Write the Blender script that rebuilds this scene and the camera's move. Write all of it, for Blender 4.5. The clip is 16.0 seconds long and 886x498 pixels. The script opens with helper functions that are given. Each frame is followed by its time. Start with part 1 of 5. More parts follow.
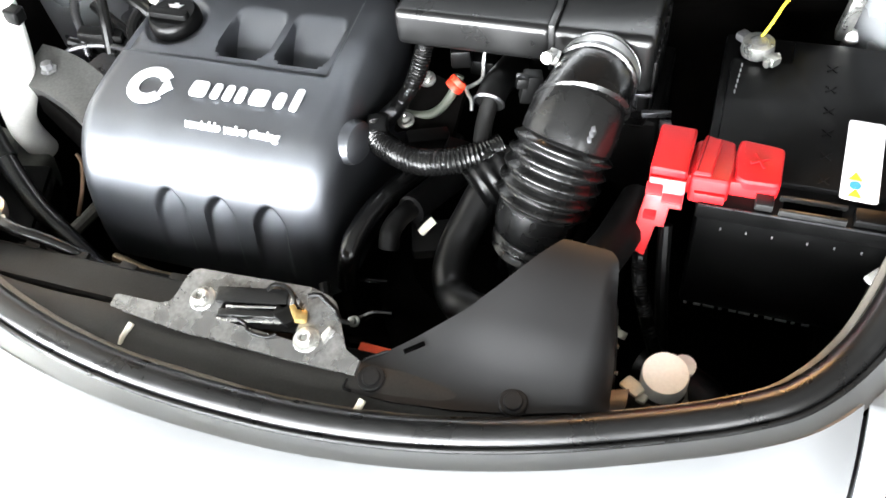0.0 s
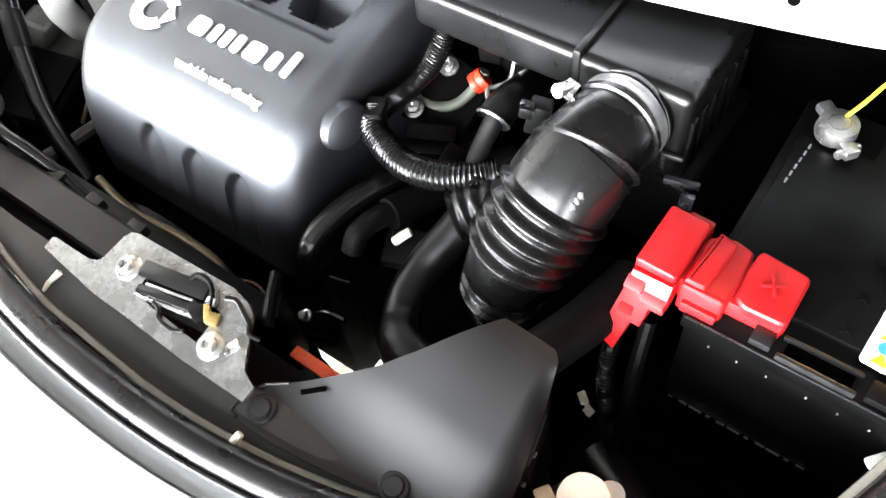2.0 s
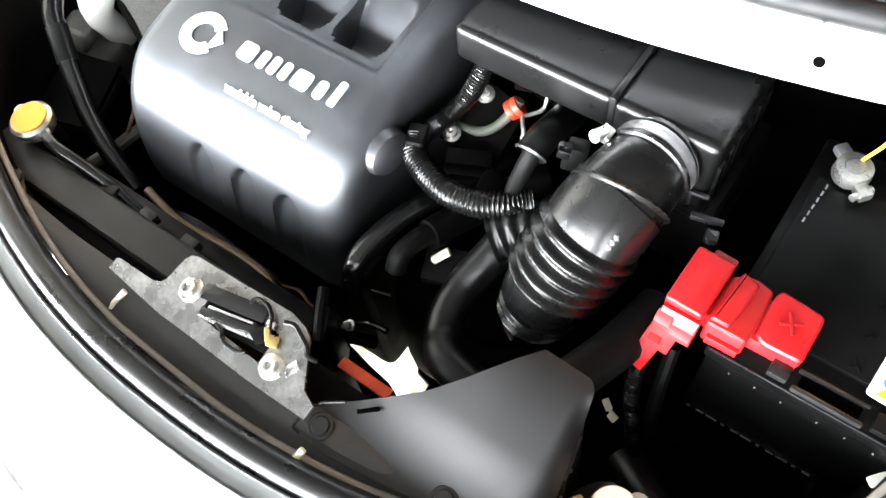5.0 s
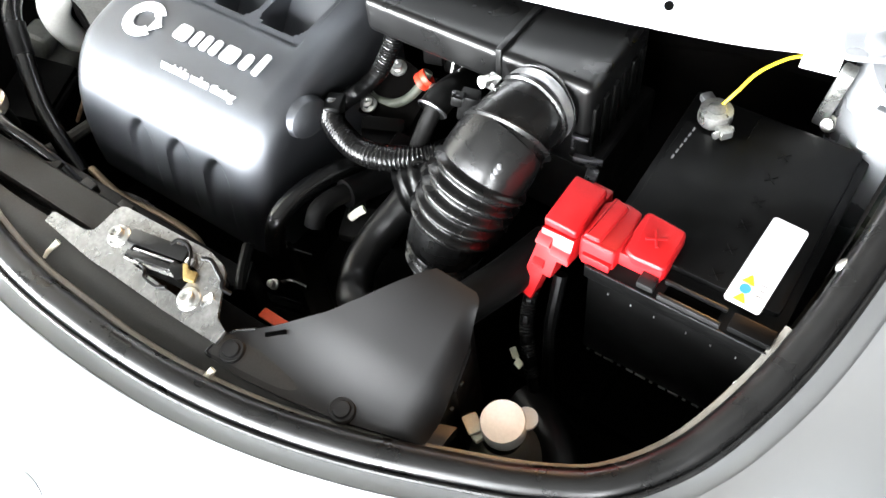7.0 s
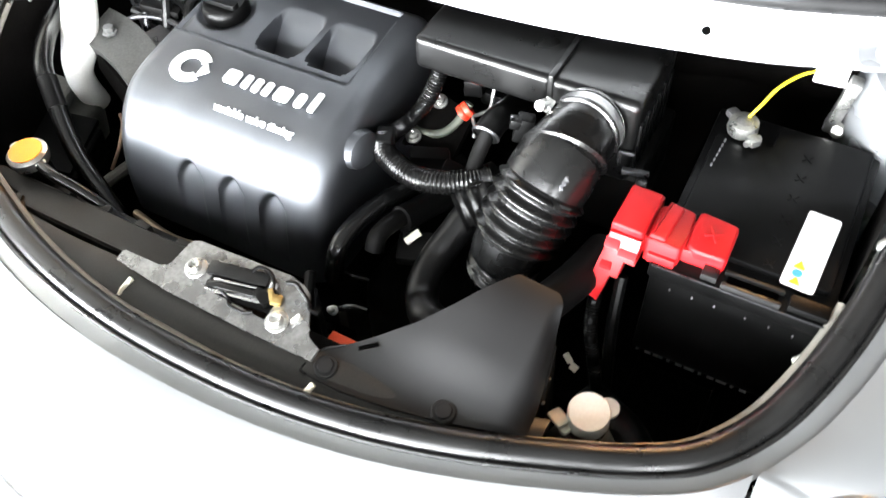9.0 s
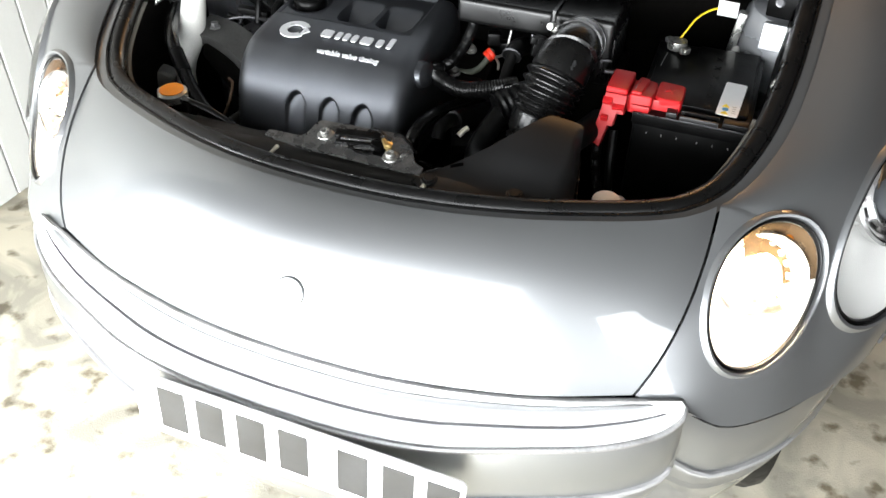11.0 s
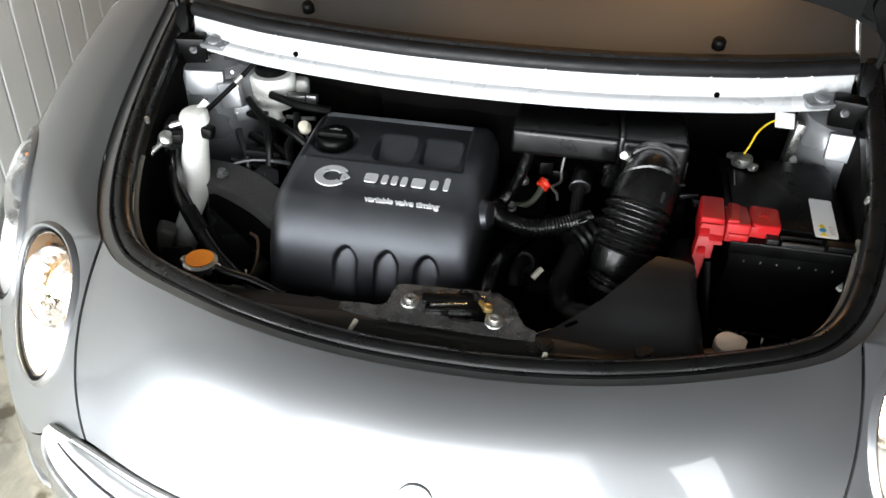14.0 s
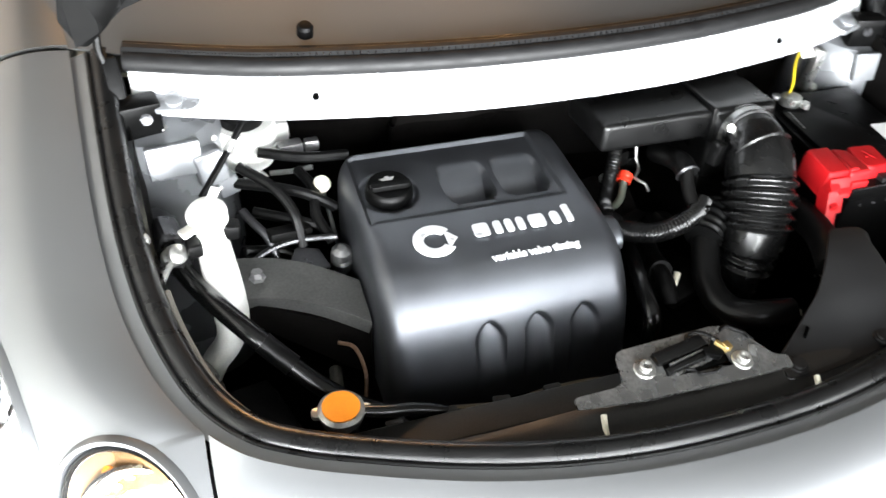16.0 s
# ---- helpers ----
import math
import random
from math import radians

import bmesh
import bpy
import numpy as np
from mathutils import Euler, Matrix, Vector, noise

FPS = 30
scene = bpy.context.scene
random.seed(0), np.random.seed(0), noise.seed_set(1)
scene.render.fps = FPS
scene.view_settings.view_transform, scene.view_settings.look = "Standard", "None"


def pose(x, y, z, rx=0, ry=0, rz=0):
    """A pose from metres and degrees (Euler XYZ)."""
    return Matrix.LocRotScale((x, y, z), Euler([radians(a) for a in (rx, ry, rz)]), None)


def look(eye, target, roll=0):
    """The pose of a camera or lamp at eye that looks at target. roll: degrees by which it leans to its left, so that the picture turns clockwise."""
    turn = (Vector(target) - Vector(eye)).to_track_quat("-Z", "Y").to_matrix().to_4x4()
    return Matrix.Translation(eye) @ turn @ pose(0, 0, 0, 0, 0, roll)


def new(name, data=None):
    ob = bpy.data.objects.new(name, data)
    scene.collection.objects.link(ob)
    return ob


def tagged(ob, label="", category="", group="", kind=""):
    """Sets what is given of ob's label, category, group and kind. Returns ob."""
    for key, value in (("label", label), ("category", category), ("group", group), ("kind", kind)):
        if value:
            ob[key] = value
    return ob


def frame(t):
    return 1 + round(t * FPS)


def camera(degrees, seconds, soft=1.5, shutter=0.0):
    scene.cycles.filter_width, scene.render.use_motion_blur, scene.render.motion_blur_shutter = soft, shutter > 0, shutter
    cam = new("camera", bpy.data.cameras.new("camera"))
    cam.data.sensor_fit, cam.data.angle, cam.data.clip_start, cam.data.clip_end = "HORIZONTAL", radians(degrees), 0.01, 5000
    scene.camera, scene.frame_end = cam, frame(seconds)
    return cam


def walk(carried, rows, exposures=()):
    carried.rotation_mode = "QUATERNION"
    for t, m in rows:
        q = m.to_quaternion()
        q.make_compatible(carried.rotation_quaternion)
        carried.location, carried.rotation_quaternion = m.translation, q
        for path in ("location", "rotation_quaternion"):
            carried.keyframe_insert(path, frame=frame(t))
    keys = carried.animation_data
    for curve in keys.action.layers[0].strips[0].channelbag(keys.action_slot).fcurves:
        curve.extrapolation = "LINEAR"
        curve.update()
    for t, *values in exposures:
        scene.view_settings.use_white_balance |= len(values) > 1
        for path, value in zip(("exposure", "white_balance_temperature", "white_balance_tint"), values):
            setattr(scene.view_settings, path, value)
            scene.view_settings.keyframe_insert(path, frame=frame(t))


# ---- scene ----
cam = camera(57.0, 16.0, 1.5, 0.3)
PATH = [
    (0, (0.363, 0.014, 1.373), (-0.169, 1.18, -0.163), -8.2),
    (0.5, (0.353, 0.05, 1.369), (-0.153, 1.244, -0.153), -5.3),
    (1, (0.349, 0.112, 1.368), (-0.212, 1.189, -0.221), -6.1),
    (1.5, (0.433, 0.198, 1.366), (-0.286, 1.128, -0.251), -5.4),
    (2, (0.439, 0.24, 1.354), (-0.309, 1.057, -0.311), -8.7),
    (2.5, (0.406, 0.265, 1.359), (-0.286, 1.062, -0.339), -7.2),
    (3, (0.377, 0.278, 1.359), (-0.284, 1.009, -0.382), -7.9),
    (3.5, (0.361, 0.287, 1.372), (-0.296, 0.983, -0.384), -9.2),
    (4, (0.361, 0.286, 1.411), (-0.265, 0.971, -0.361), -8.9),
    (4.2, (0.367, 0.282, 1.43), (-0.259, 0.949, -0.349), -9.9),
    (6.3, (0.471, 0.192, 1.45), (-0.277, 1.052, -0.193), -5.2),
    (6.5, (0.498, 0.186, 1.44), (-0.248, 1.053, -0.2), -5.6),
    (7, (0.546, 0.168, 1.418), (-0.206, 1.059, -0.207), -6.9),
    (7.5, (0.552, 0.172, 1.414), (-0.194, 1.048, -0.222), -7.9),
    (8, (0.526, 0.162, 1.419), (-0.205, 1.055, -0.214), -6.2),
    (8.5, (0.504, 0.142, 1.429), (-0.237, 1.084, -0.173), -4.4),
    (9, (0.451, 0.024, 1.447), (-0.186, 1.117, -0.102), -2.5),
    (9.5, (0.379, -0.182, 1.445), (-0.087, 1.084, -0.031), -0.8),
    (10, (0.443, -0.321, 1.434), (-0.089, 1.047, 0.075), -1.0),
    (10.2, (0.509, -0.377, 1.43), (-0.066, 1.006, 0.104), -0.5),
    (12.3, (0.454, -0.778, 1.403), (0.032, 0.861, 0.336), 2.0),
    (12.5, (0.434, -0.75, 1.421), (0.027, 0.92, 0.399), 1.2),
    (13, (0.326, -0.642, 1.435), (-0.122, 1.021, 0.419), 1.0),
    (13.5, (0.266, -0.526, 1.45), (-0.169, 1.103, 0.374), 0.7),
    (14, (0.131, -0.494, 1.436), (-0.147, 1.143, 0.32), 1.9),
    (14.5, (-0.059, -0.475, 1.432), (-0.129, 1.159, 0.28), -0.7),
    (15, (-0.158, -0.362, 1.429), (-0.093, 1.253, 0.251), 1.2),
    (15.5, (-0.281, -0.236, 1.458), (-0.176, 1.314, 0.198), -0.2),
    (16, (-0.484, -0.166, 1.427), (0.023, 1.319, 0.186), 2.0),
]
WALK = [(t, look(eye, target, roll)) for t, eye, target, roll in PATH]
EXPOSURE = [(0.0, 2.35), (2.0, 2.45), (4.2, 2.5), (6.3, 2.4), (8.5, 2.4), (9.5, 2.4), (10.2, 2.0), (12.3, -2.1), (12.5, -2.0), (13.0, -1.3), (13.5, -0.65), (14.5, 0.05), (15.0, 0.4), (15.5, 0.75), (16.0, 1.25)]
walk(cam, WALK, EXPOSURE)

# ---- light ----
world = bpy.data.worlds.new("garage_air")
world.use_nodes = True
scene.world = world
world.node_tree.nodes["Background"].inputs[0].default_value = (0.75, 0.85, 1.0, 1)
world.node_tree.nodes["Background"].inputs[1].default_value = 0.004


def area_lamp(name, eye, target, width, height, watts, colour):
    data = bpy.data.lights.new(name, "AREA")
    data.shape, data.size, data.size_y, data.energy, data.color = "RECTANGLE", width, height, watts, colour
    ob = new(name, data)
    ob.matrix_world = look(eye, target)
    return ob


# daylight in the open garage door: the sunlit drive below, the sky's softer light above it
area_lamp("drive_daylight", (-0.26, -1.44, 0.46), (-0.26, 0, 0.46), 2.06, 0.90, 190, (0.95, 0.98, 1.0))
area_lamp("doorway_daylight", (-0.10, -1.43, 1.42), (-0.10, 0, 1.42), 2.38, 0.98, 48, (0.94, 0.97, 1.0))
# daylight past the ends of the side walls
area_lamp("side_daylight", (-1.42, -0.88, 0.72), (0, -0.88, 0.72), 0.72, 0.86, 58, (0.94, 0.97, 1.0))
area_lamp("far_side_daylight", (1.69, -1.16, 0.90), (0, -1.16, 0.90), 0.44, 1.2, 18, (0.94, 0.97, 1.0))
# warm strip light under the ceiling behind the bonnet
area_lamp("warm_strip_light", (0.2, 2.62, 2.34), (0.2, 1.0, 1.0), 1.6, 0.28, 28, (1.0, 0.53, 0.20))

# ---- materials ----
MATS = {}


def material(name, colour, rough=0.5, metal=0.0, vary=0.12, grain=300.0, patch=14.0, bump=0.05, coat=0.0, rough_vary=0.1, glow=0.0, spec=0.5):
    """Principled surface with fine grain and larger patches in colour, gloss and relief; scales are per metre."""
    if name in MATS:
        return MATS[name]
    m = bpy.data.materials.new(name)
    m.use_nodes = True
    nt = m.node_tree
    p = nt.nodes["Principled BSDF"]
    tc = nt.nodes.new("ShaderNodeTexCoord")
    fine = nt.nodes.new("ShaderNodeTexNoise")
    fine.inputs["Scale"].default_value, fine.inputs["Detail"].default_value = grain, 3
    wide = nt.nodes.new("ShaderNodeTexNoise")
    wide.inputs["Scale"].default_value, wide.inputs["Detail"].default_value = patch, 5
    nt.links.new(tc.outputs["Object"], fine.inputs["Vector"])
    nt.links.new(tc.outputs["Object"], wide.inputs["Vector"])
    mix = nt.nodes.new("ShaderNodeMath")
    mix.operation = "ADD"
    nt.links.new(fine.outputs["Fac"], mix.inputs[0])
    nt.links.new(wide.outputs["Fac"], mix.inputs[1])
    ramp = nt.nodes.new("ShaderNodeMapRange")
    ramp.inputs["From Min"].default_value, ramp.inputs["From Max"].default_value = 0.6, 1.4
    ramp.inputs["To Min"].default_value, ramp.inputs["To Max"].default_value = 1 - vary, 1 + vary
    nt.links.new(mix.outputs[0], ramp.inputs["Value"])
    tint = nt.nodes.new("ShaderNodeVectorMath")
    tint.operation = "SCALE"
    tint.inputs[0].default_value = colour
    nt.links.new(ramp.outputs[0], tint.inputs["Scale"])
    nt.links.new(tint.outputs[0], p.inputs["Base Color"])
    rr = nt.nodes.new("ShaderNodeMapRange")
    rr.inputs["From Min"].default_value, rr.inputs["From Max"].default_value = 0.35, 0.65
    rr.inputs["To Min"].default_value, rr.inputs["To Max"].default_value = max(0.02, rough - rough_vary), min(1, rough + rough_vary)
    nt.links.new(wide.outputs["Fac"], rr.inputs["Value"])
    nt.links.new(rr.outputs[0], p.inputs["Roughness"])
    p.inputs["Metallic"].default_value = metal
    p.inputs["Coat Weight"].default_value = coat
    p.inputs["Specular IOR Level"].default_value = spec
    p.inputs["Coat Roughness"].default_value = 0.03
    if bump > 0:
        b = nt.nodes.new("ShaderNodeBump")
        b.inputs["Strength"].default_value, b.inputs["Distance"].default_value = bump, 0.001
        nt.links.new(fine.outputs["Fac"], b.inputs["Height"])
        nt.links.new(b.outputs[0], p.inputs["Normal"])
    if glow > 0:
        p.inputs["Emission Color"].default_value = (*colour, 1)
        p.inputs["Emission Strength"].default_value = glow
    MATS[name] = m
    return m


def glass(name, colour=(1, 1, 1), rough=0.02):
    """Thin clear cover: mostly see-through, with a real gloss."""
    if name in MATS:
        return MATS[name]
    m = bpy.data.materials.new(name)
    m.use_nodes = True
    nt = m.node_tree
    out = nt.nodes["Material Output"]
    gl, tr, mx, lw = (nt.nodes.new(k) for k in ("ShaderNodeBsdfGlossy", "ShaderNodeBsdfTransparent", "ShaderNodeMixShader", "ShaderNodeFresnel"))
    gl.inputs["Roughness"].default_value = rough
    tr.inputs["Color"].default_value = (*colour, 1)
    lw.inputs["IOR"].default_value = 1.5
    nt.links.new(lw.outputs[0], mx.inputs[0])
    nt.links.new(tr.outputs[0], mx.inputs[1])
    nt.links.new(gl.outputs[0], mx.inputs[2])
    nt.links.new(mx.outputs[0], out.inputs["Surface"])
    MATS[name] = m
    return m


def stained(name, pale, mid, dark):
    """Bare concrete: broad stains, dark spots, fine grain and small pits."""
    m = bpy.data.materials.new(name)
    m.use_nodes = True
    nt = m.node_tree
    p = nt.nodes["Principled BSDF"]
    tc = nt.nodes.new("ShaderNodeTexCoord")
    warp = nt.nodes.new("ShaderNodeTexNoise")
    warp.inputs["Scale"].default_value, warp.inputs["Detail"].default_value, warp.inputs["Distortion"].default_value = 5.0, 9.0, 1.2
    spots = nt.nodes.new("ShaderNodeTexNoise")
    spots.inputs["Scale"].default_value, spots.inputs["Detail"].default_value = 14.0, 6.0
    grit = nt.nodes.new("ShaderNodeTexNoise")
    grit.inputs["Scale"].default_value, grit.inputs["Detail"].default_value = 220.0, 3.0
    for k in (warp, spots, grit):
        nt.links.new(tc.outputs["Object"], k.inputs["Vector"])
    r1, r2 = nt.nodes.new("ShaderNodeValToRGB"), nt.nodes.new("ShaderNodeValToRGB")
    r1.color_ramp.elements[0].position, r1.color_ramp.elements[1].position = 0.40, 0.58
    r1.color_ramp.elements[0].color, r1.color_ramp.elements[1].color = (*mid, 1), (*pale, 1)
    r2.color_ramp.elements[0].position, r2.color_ramp.elements[1].position = 0.33, 0.44
    r2.color_ramp.elements[0].color, r2.color_ramp.elements[1].color = (*dark, 1), (1, 1, 1, 1)
    nt.links.new(warp.outputs["Fac"], r1.inputs[0])
    nt.links.new(spots.outputs["Fac"], r2.inputs[0])
    mul = nt.nodes.new("ShaderNodeMix")
    mul.data_type, mul.blend_type = "RGBA", "MULTIPLY"
    mul.inputs[0].default_value = 1.0
    nt.links.new(r1.outputs[0], mul.inputs[6])
    nt.links.new(r2.outputs[0], mul.inputs[7])
    nt.links.new(mul.outputs[2], p.inputs["Base Color"])
    p.inputs["Roughness"].default_value = 0.75
    b = nt.nodes.new("ShaderNodeBump")
    b.inputs["Strength"].default_value, b.inputs["Distance"].default_value = 0.4, 0.002
    nt.links.new(grit.outputs["Fac"], b.inputs["Height"])
    nt.links.new(b.outputs[0], p.inputs["Normal"])
    return m


PAINT = material("grey_metallic_paint", (0.25, 0.257, 0.265), 0.37, 0.86, 0.06, 2500, 3, 0.01, 1.0, 0.02)
INNER = material("inner_body_paint", (0.26, 0.268, 0.28), 0.30, 0.5, 0.08, 900, 10, 0.03, 0.4, 0.05)
RAIL = material("pale_rail_paint", (0.56, 0.57, 0.58), 0.32, 0.2, 0.08, 500, 25, 0.05, 0.4, 0.08)
MATT = material("matt_black_moulding", (0.0055, 0.0055, 0.0057), 0.45, 0.0, 0.25, 1200, 12, 0.08, 0.0, 0.04, spec=0.29)
BOX = material("moulded_air_box", (0.0025, 0.0025, 0.0025), 0.31, 0.0, 0.2, 1500, 25, 0.06, 0.0, 0.04, spec=0.36)
INTAKE = material("intake_rubber", (0.003, 0.003, 0.003), 0.27, 0.0, 0.2, 900, 40, 0.03, 0.0, 0.015, spec=0.45)
COVER = material("satin_black_moulding", (0.130, 0.136, 0.148), 0.425, 0.93, 0.12, 1600, 20, 0.08, 0.0, 0.03)
BLACK = material("black_plastic", (0.0016, 0.0016, 0.0016), 0.36, 0.0, 0.2, 900, 25, 0.1, 0.0, 0.08, spec=0.12)
DULL = material("dusty_black_plastic", (0.0024, 0.0023, 0.0022), 0.5, 0.0, 0.35, 700, 30, 0.12, 0.0, 0.1, spec=0.1)
RUBBER = material("black_rubber", (0.002, 0.002, 0.002), 0.36, 0.0, 0.2, 700, 40, 0.08, 0.0, 0.08, spec=0.24)
SEAL = material("satin_seal_rubber", (0.003, 0.003, 0.003), 0.30, 0.0, 0.2, 500, 30, 0.04, 0.0, 0.05, spec=0.45)
GLOSSY = material("glossy_black_rubber", (0.0025, 0.0025, 0.0025), 0.24, 0.0, 0.2, 600, 40, 0.03, 0.0, 0.02, spec=0.5)
# near-black base colour carries the deep shade of the engine bay
SHADE = material("bay_shade_black", (0.0025, 0.0022, 0.002), 0.7, 0.0, 0.4, 200, 20, 0.3, spec=0.05)
SILVER = material("silver_print", (0.72, 0.73, 0.74), 0.35, 0.3, 0.05, 900, 20, 0.02)
CHROME = material("bright_metal", (0.7, 0.7, 0.7), 0.22, 1.0, 0.1, 500, 40, 0.05)
ZINC = material("zinc_plate", (0.46, 0.46, 0.44), 0.34, 0.9, 0.3, 300, 60, 0.25, 0.0, 0.08)
STEEL = material("dull_steel", (0.33, 0.33, 0.33), 0.45, 0.85, 0.25, 300, 40, 0.2)
RED = material("red_plastic", (0.34, 0.005, 0.007), 0.46, 0.0, 0.1, 600, 30, 0.06, 0.0, spec=0.35)
DUSTY = material("dusty_brown_moulding", (0.014, 0.013, 0.0115), 0.5, 0.0, 0.5, 500, 18, 0.15, 0.0, 0.08, spec=0.3)
CLAMP = material("dark_clamp_steel", (0.06, 0.06, 0.063), 0.34, 0.85, 0.2, 300, 40, 0.1)
WHITE = material("milky_plastic", (0.80, 0.80, 0.76), 0.4, 0.0, 0.08, 300, 30, 0.05)
CREAM = material("cream_plastic", (0.75, 0.71, 0.58), 0.45, 0.0, 0.1, 300, 30, 0.05)
ORANGE = material("orange_label", (0.85, 0.27, 0.01), 0.45, 0.0, 0.1, 400, 60, 0.05)
YELLOW = material("yellow_wire", (0.75, 0.55, 0.02), 0.4)
PAPER = material("white_label", (0.8, 0.8, 0.8), 0.4, 0.0, 0.03, 300, 40, 0.0)
BRASS = material("brass_latch", (0.55, 0.4, 0.16), 0.35, 0.9, 0.2, 300, 60, 0.2)
RUST = material("rusty_shield", (0.11, 0.065, 0.04), 0.6, 0.5, 0.5, 150, 40, 0.4)
LIP = material("lip_paint", (0.13, 0.125, 0.11), 0.45, 0.3, 0.2, 300, 30, 0.1)
GLASS = glass("lamp_glass")
SCREEN = material("dark_windscreen", (0.01, 0.01, 0.01), 0.06, 0.0, 0.1, 50, 3, 0.0)

# ---- mesh tools ----
def thing(name, label, category, base=(0, 0, 0), group=""):
    ob = new(name)
    ob.empty_display_size = 0.05
    ob.location = base
    return tagged(ob, label, category, group)


def part(name, bm, mat, parent=None, label="", sharp=35.0, flat=False):
    bmesh.ops.remove_doubles(bm, verts=bm.verts, dist=1e-6)
    bmesh.ops.recalc_face_normals(bm, faces=bm.faces)
    me = bpy.data.meshes.new(name)
    bm.to_mesh(me)
    bm.free()
    me.materials.append(mat)
    if not flat:
        for poly in me.polygons:
            poly.use_smooth = True
        me.set_sharp_from_angle(angle=radians(sharp))
    ob = new(name, me)
    if parent is not None:
        ob.parent = parent
        if parent.parent is None:
            ob.matrix_parent_inverse = parent.matrix_basis.inverted()
    return tagged(ob, label)


def joined(*makers):
    bm = bmesh.new()
    for f in makers:
        f(bm)
    return bm


def crv(points, n=40, closed=False):
    """Points along a smooth curve through the given ones."""
    p = [Vector(q) for q in points]
    m = len(p)
    out = []
    spans = m if closed else m - 1
    for i in range(n + (0 if closed else 1)):
        s = i / n * spans
        k = min(int(s), spans - 1)
        f = s - k
        get = (lambda j: p[j % m]) if closed else (lambda j: p[min(max(j, 0), m - 1)])
        a, b, c, d = get(k - 1), get(k), get(k + 1), get(k + 2)
        if not closed and k == 0:
            a = 2 * b - c
        if not closed and k == spans - 1:
            d = 2 * c - b
        out.append(0.5 * ((2 * b) + (c - a) * f + (2 * a - 5 * b + 4 * c - d) * f * f + (3 * b - a - 3 * c + d) * f ** 3))
    return out


def tube(bm, points, r, seg=12, n=0, closed=False, caps=True, squash=1.0):
    """A hose along points; r: a radius or a function of 0..1."""
    pts = crv(points, n, closed) if n else [Vector(q) for q in points]
    up = Vector((0.13, 0.27, 0.95)).normalized()
    rings = []
    m = len(pts)
    for i, q in enumerate(pts):
        if closed:
            d = pts[(i + 1) % m] - pts[i - 1]
        else:
            d = pts[min(i + 1, m - 1)] - pts[max(i - 1, 0)]
        d.normalize()
        side = d.cross(up)
        if side.length < 0.05:
            side = d.cross(Vector((1, 0, 0)))
        side.normalize()
        up = side.cross(d).normalized()
        rad = r(i / (m - 1)) if callable(r) else r
        rings.append([bm.verts.new(q + side * (math.cos(a) * rad) + up * (math.sin(a) * rad * squash)) for a in (2 * math.pi * k / seg for k in range(seg))])
    for i in range(m if closed else m - 1):
        a, b = rings[i], rings[(i + 1) % m]
        for k in range(seg):
            bm.faces.new((a[k], a[(k + 1) % seg], b[(k + 1) % seg], b[k]))
    if caps and not closed:
        bm.faces.new(rings[0])
        bm.faces.new(list(reversed(rings[-1])))
    return bm


def frame_to(axis, at):
    """A pose whose z points along axis."""
    return Matrix.Translation(at) @ Vector(axis).to_track_quat("Z", "Y").to_matrix().to_4x4()


def lathe(bm, profile, m, seg=32, stretch=(1, 1)):
    """Turn (radius, height) pairs about the z of the pose m."""
    rings = []
    for r, h in profile:
        if r < 1e-6:
            rings.append([bm.verts.new(m @ Vector((0, 0, h)))])
        else:
            rings.append([bm.verts.new(m @ Vector((r * stretch[0] * math.cos(2 * math.pi * k / seg), r * stretch[1] * math.sin(2 * math.pi * k / seg), h))) for k in range(seg)])
    for a, b in zip(rings, rings[1:]):
        if len(a) == 1 and len(b) == 1:
            continue
        for k in range(seg):
            j = (k + 1) % seg
            if len(a) == 1:
                bm.faces.new((a[0], b[k], b[j]))
            elif len(b) == 1:
                bm.faces.new((a[k], a[j], b[0]))
            else:
                bm.faces.new((a[k], a[j], b[j], b[k]))
    return bm


def box(bm, size, m=None, bevel=0.0, seg=2, taper=(1, 1)):
    """A bevelled box about the origin of the pose m; taper: the top's scale."""
    m = m or Matrix()
    t = bmesh.new()
    bmesh.ops.create_cube(t, size=1)
    for v in t.verts:
        if v.co.z > 0:
            v.co.x *= taper[0]
            v.co.y *= taper[1]
        v.co = Vector((v.co.x * size[0], v.co.y * size[1], v.co.z * size[2]))
    if bevel:
        bmesh.ops.bevel(t, geom=t.edges[:], offset=bevel, segments=seg, affect="EDGES", profile=0.6)
    me = bpy.data.meshes.new("t")
    t.transform(m)
    t.to_mesh(me)
    t.free()
    bm.from_mesh(me)
    bpy.data.meshes.remove(me)
    return bm


def prism(bm, outline, h0, h1, m=None, bevel=0.0, seg=2):
    """An outline in the x-y of the pose m, from height h0 to h1, with rounded rims."""
    m = m or Matrix()
    t = bmesh.new()
    vs = [t.verts.new((x, y, h0)) for x, y in outline]
    f = t.faces.new(vs)
    up = bmesh.ops.extrude_face_region(t, geom=[f])
    for v in (g for g in up["geom"] if isinstance(g, bmesh.types.BMVert)):
        v.co.z = h1
    bmesh.ops.recalc_face_normals(t, faces=t.faces)
    if bevel:
        top = [e for e in t.edges if all(abs(v.co.z - h1) < 1e-6 for v in e.verts)]
        bmesh.ops.bevel(t, geom=top, offset=bevel, segments=seg, affect="EDGES", profile=0.6)
    t.transform(m)
    me = bpy.data.meshes.new("t")
    t.to_mesh(me)
    t.free()
    bm.from_mesh(me)
    bpy.data.meshes.remove(me)
    return bm


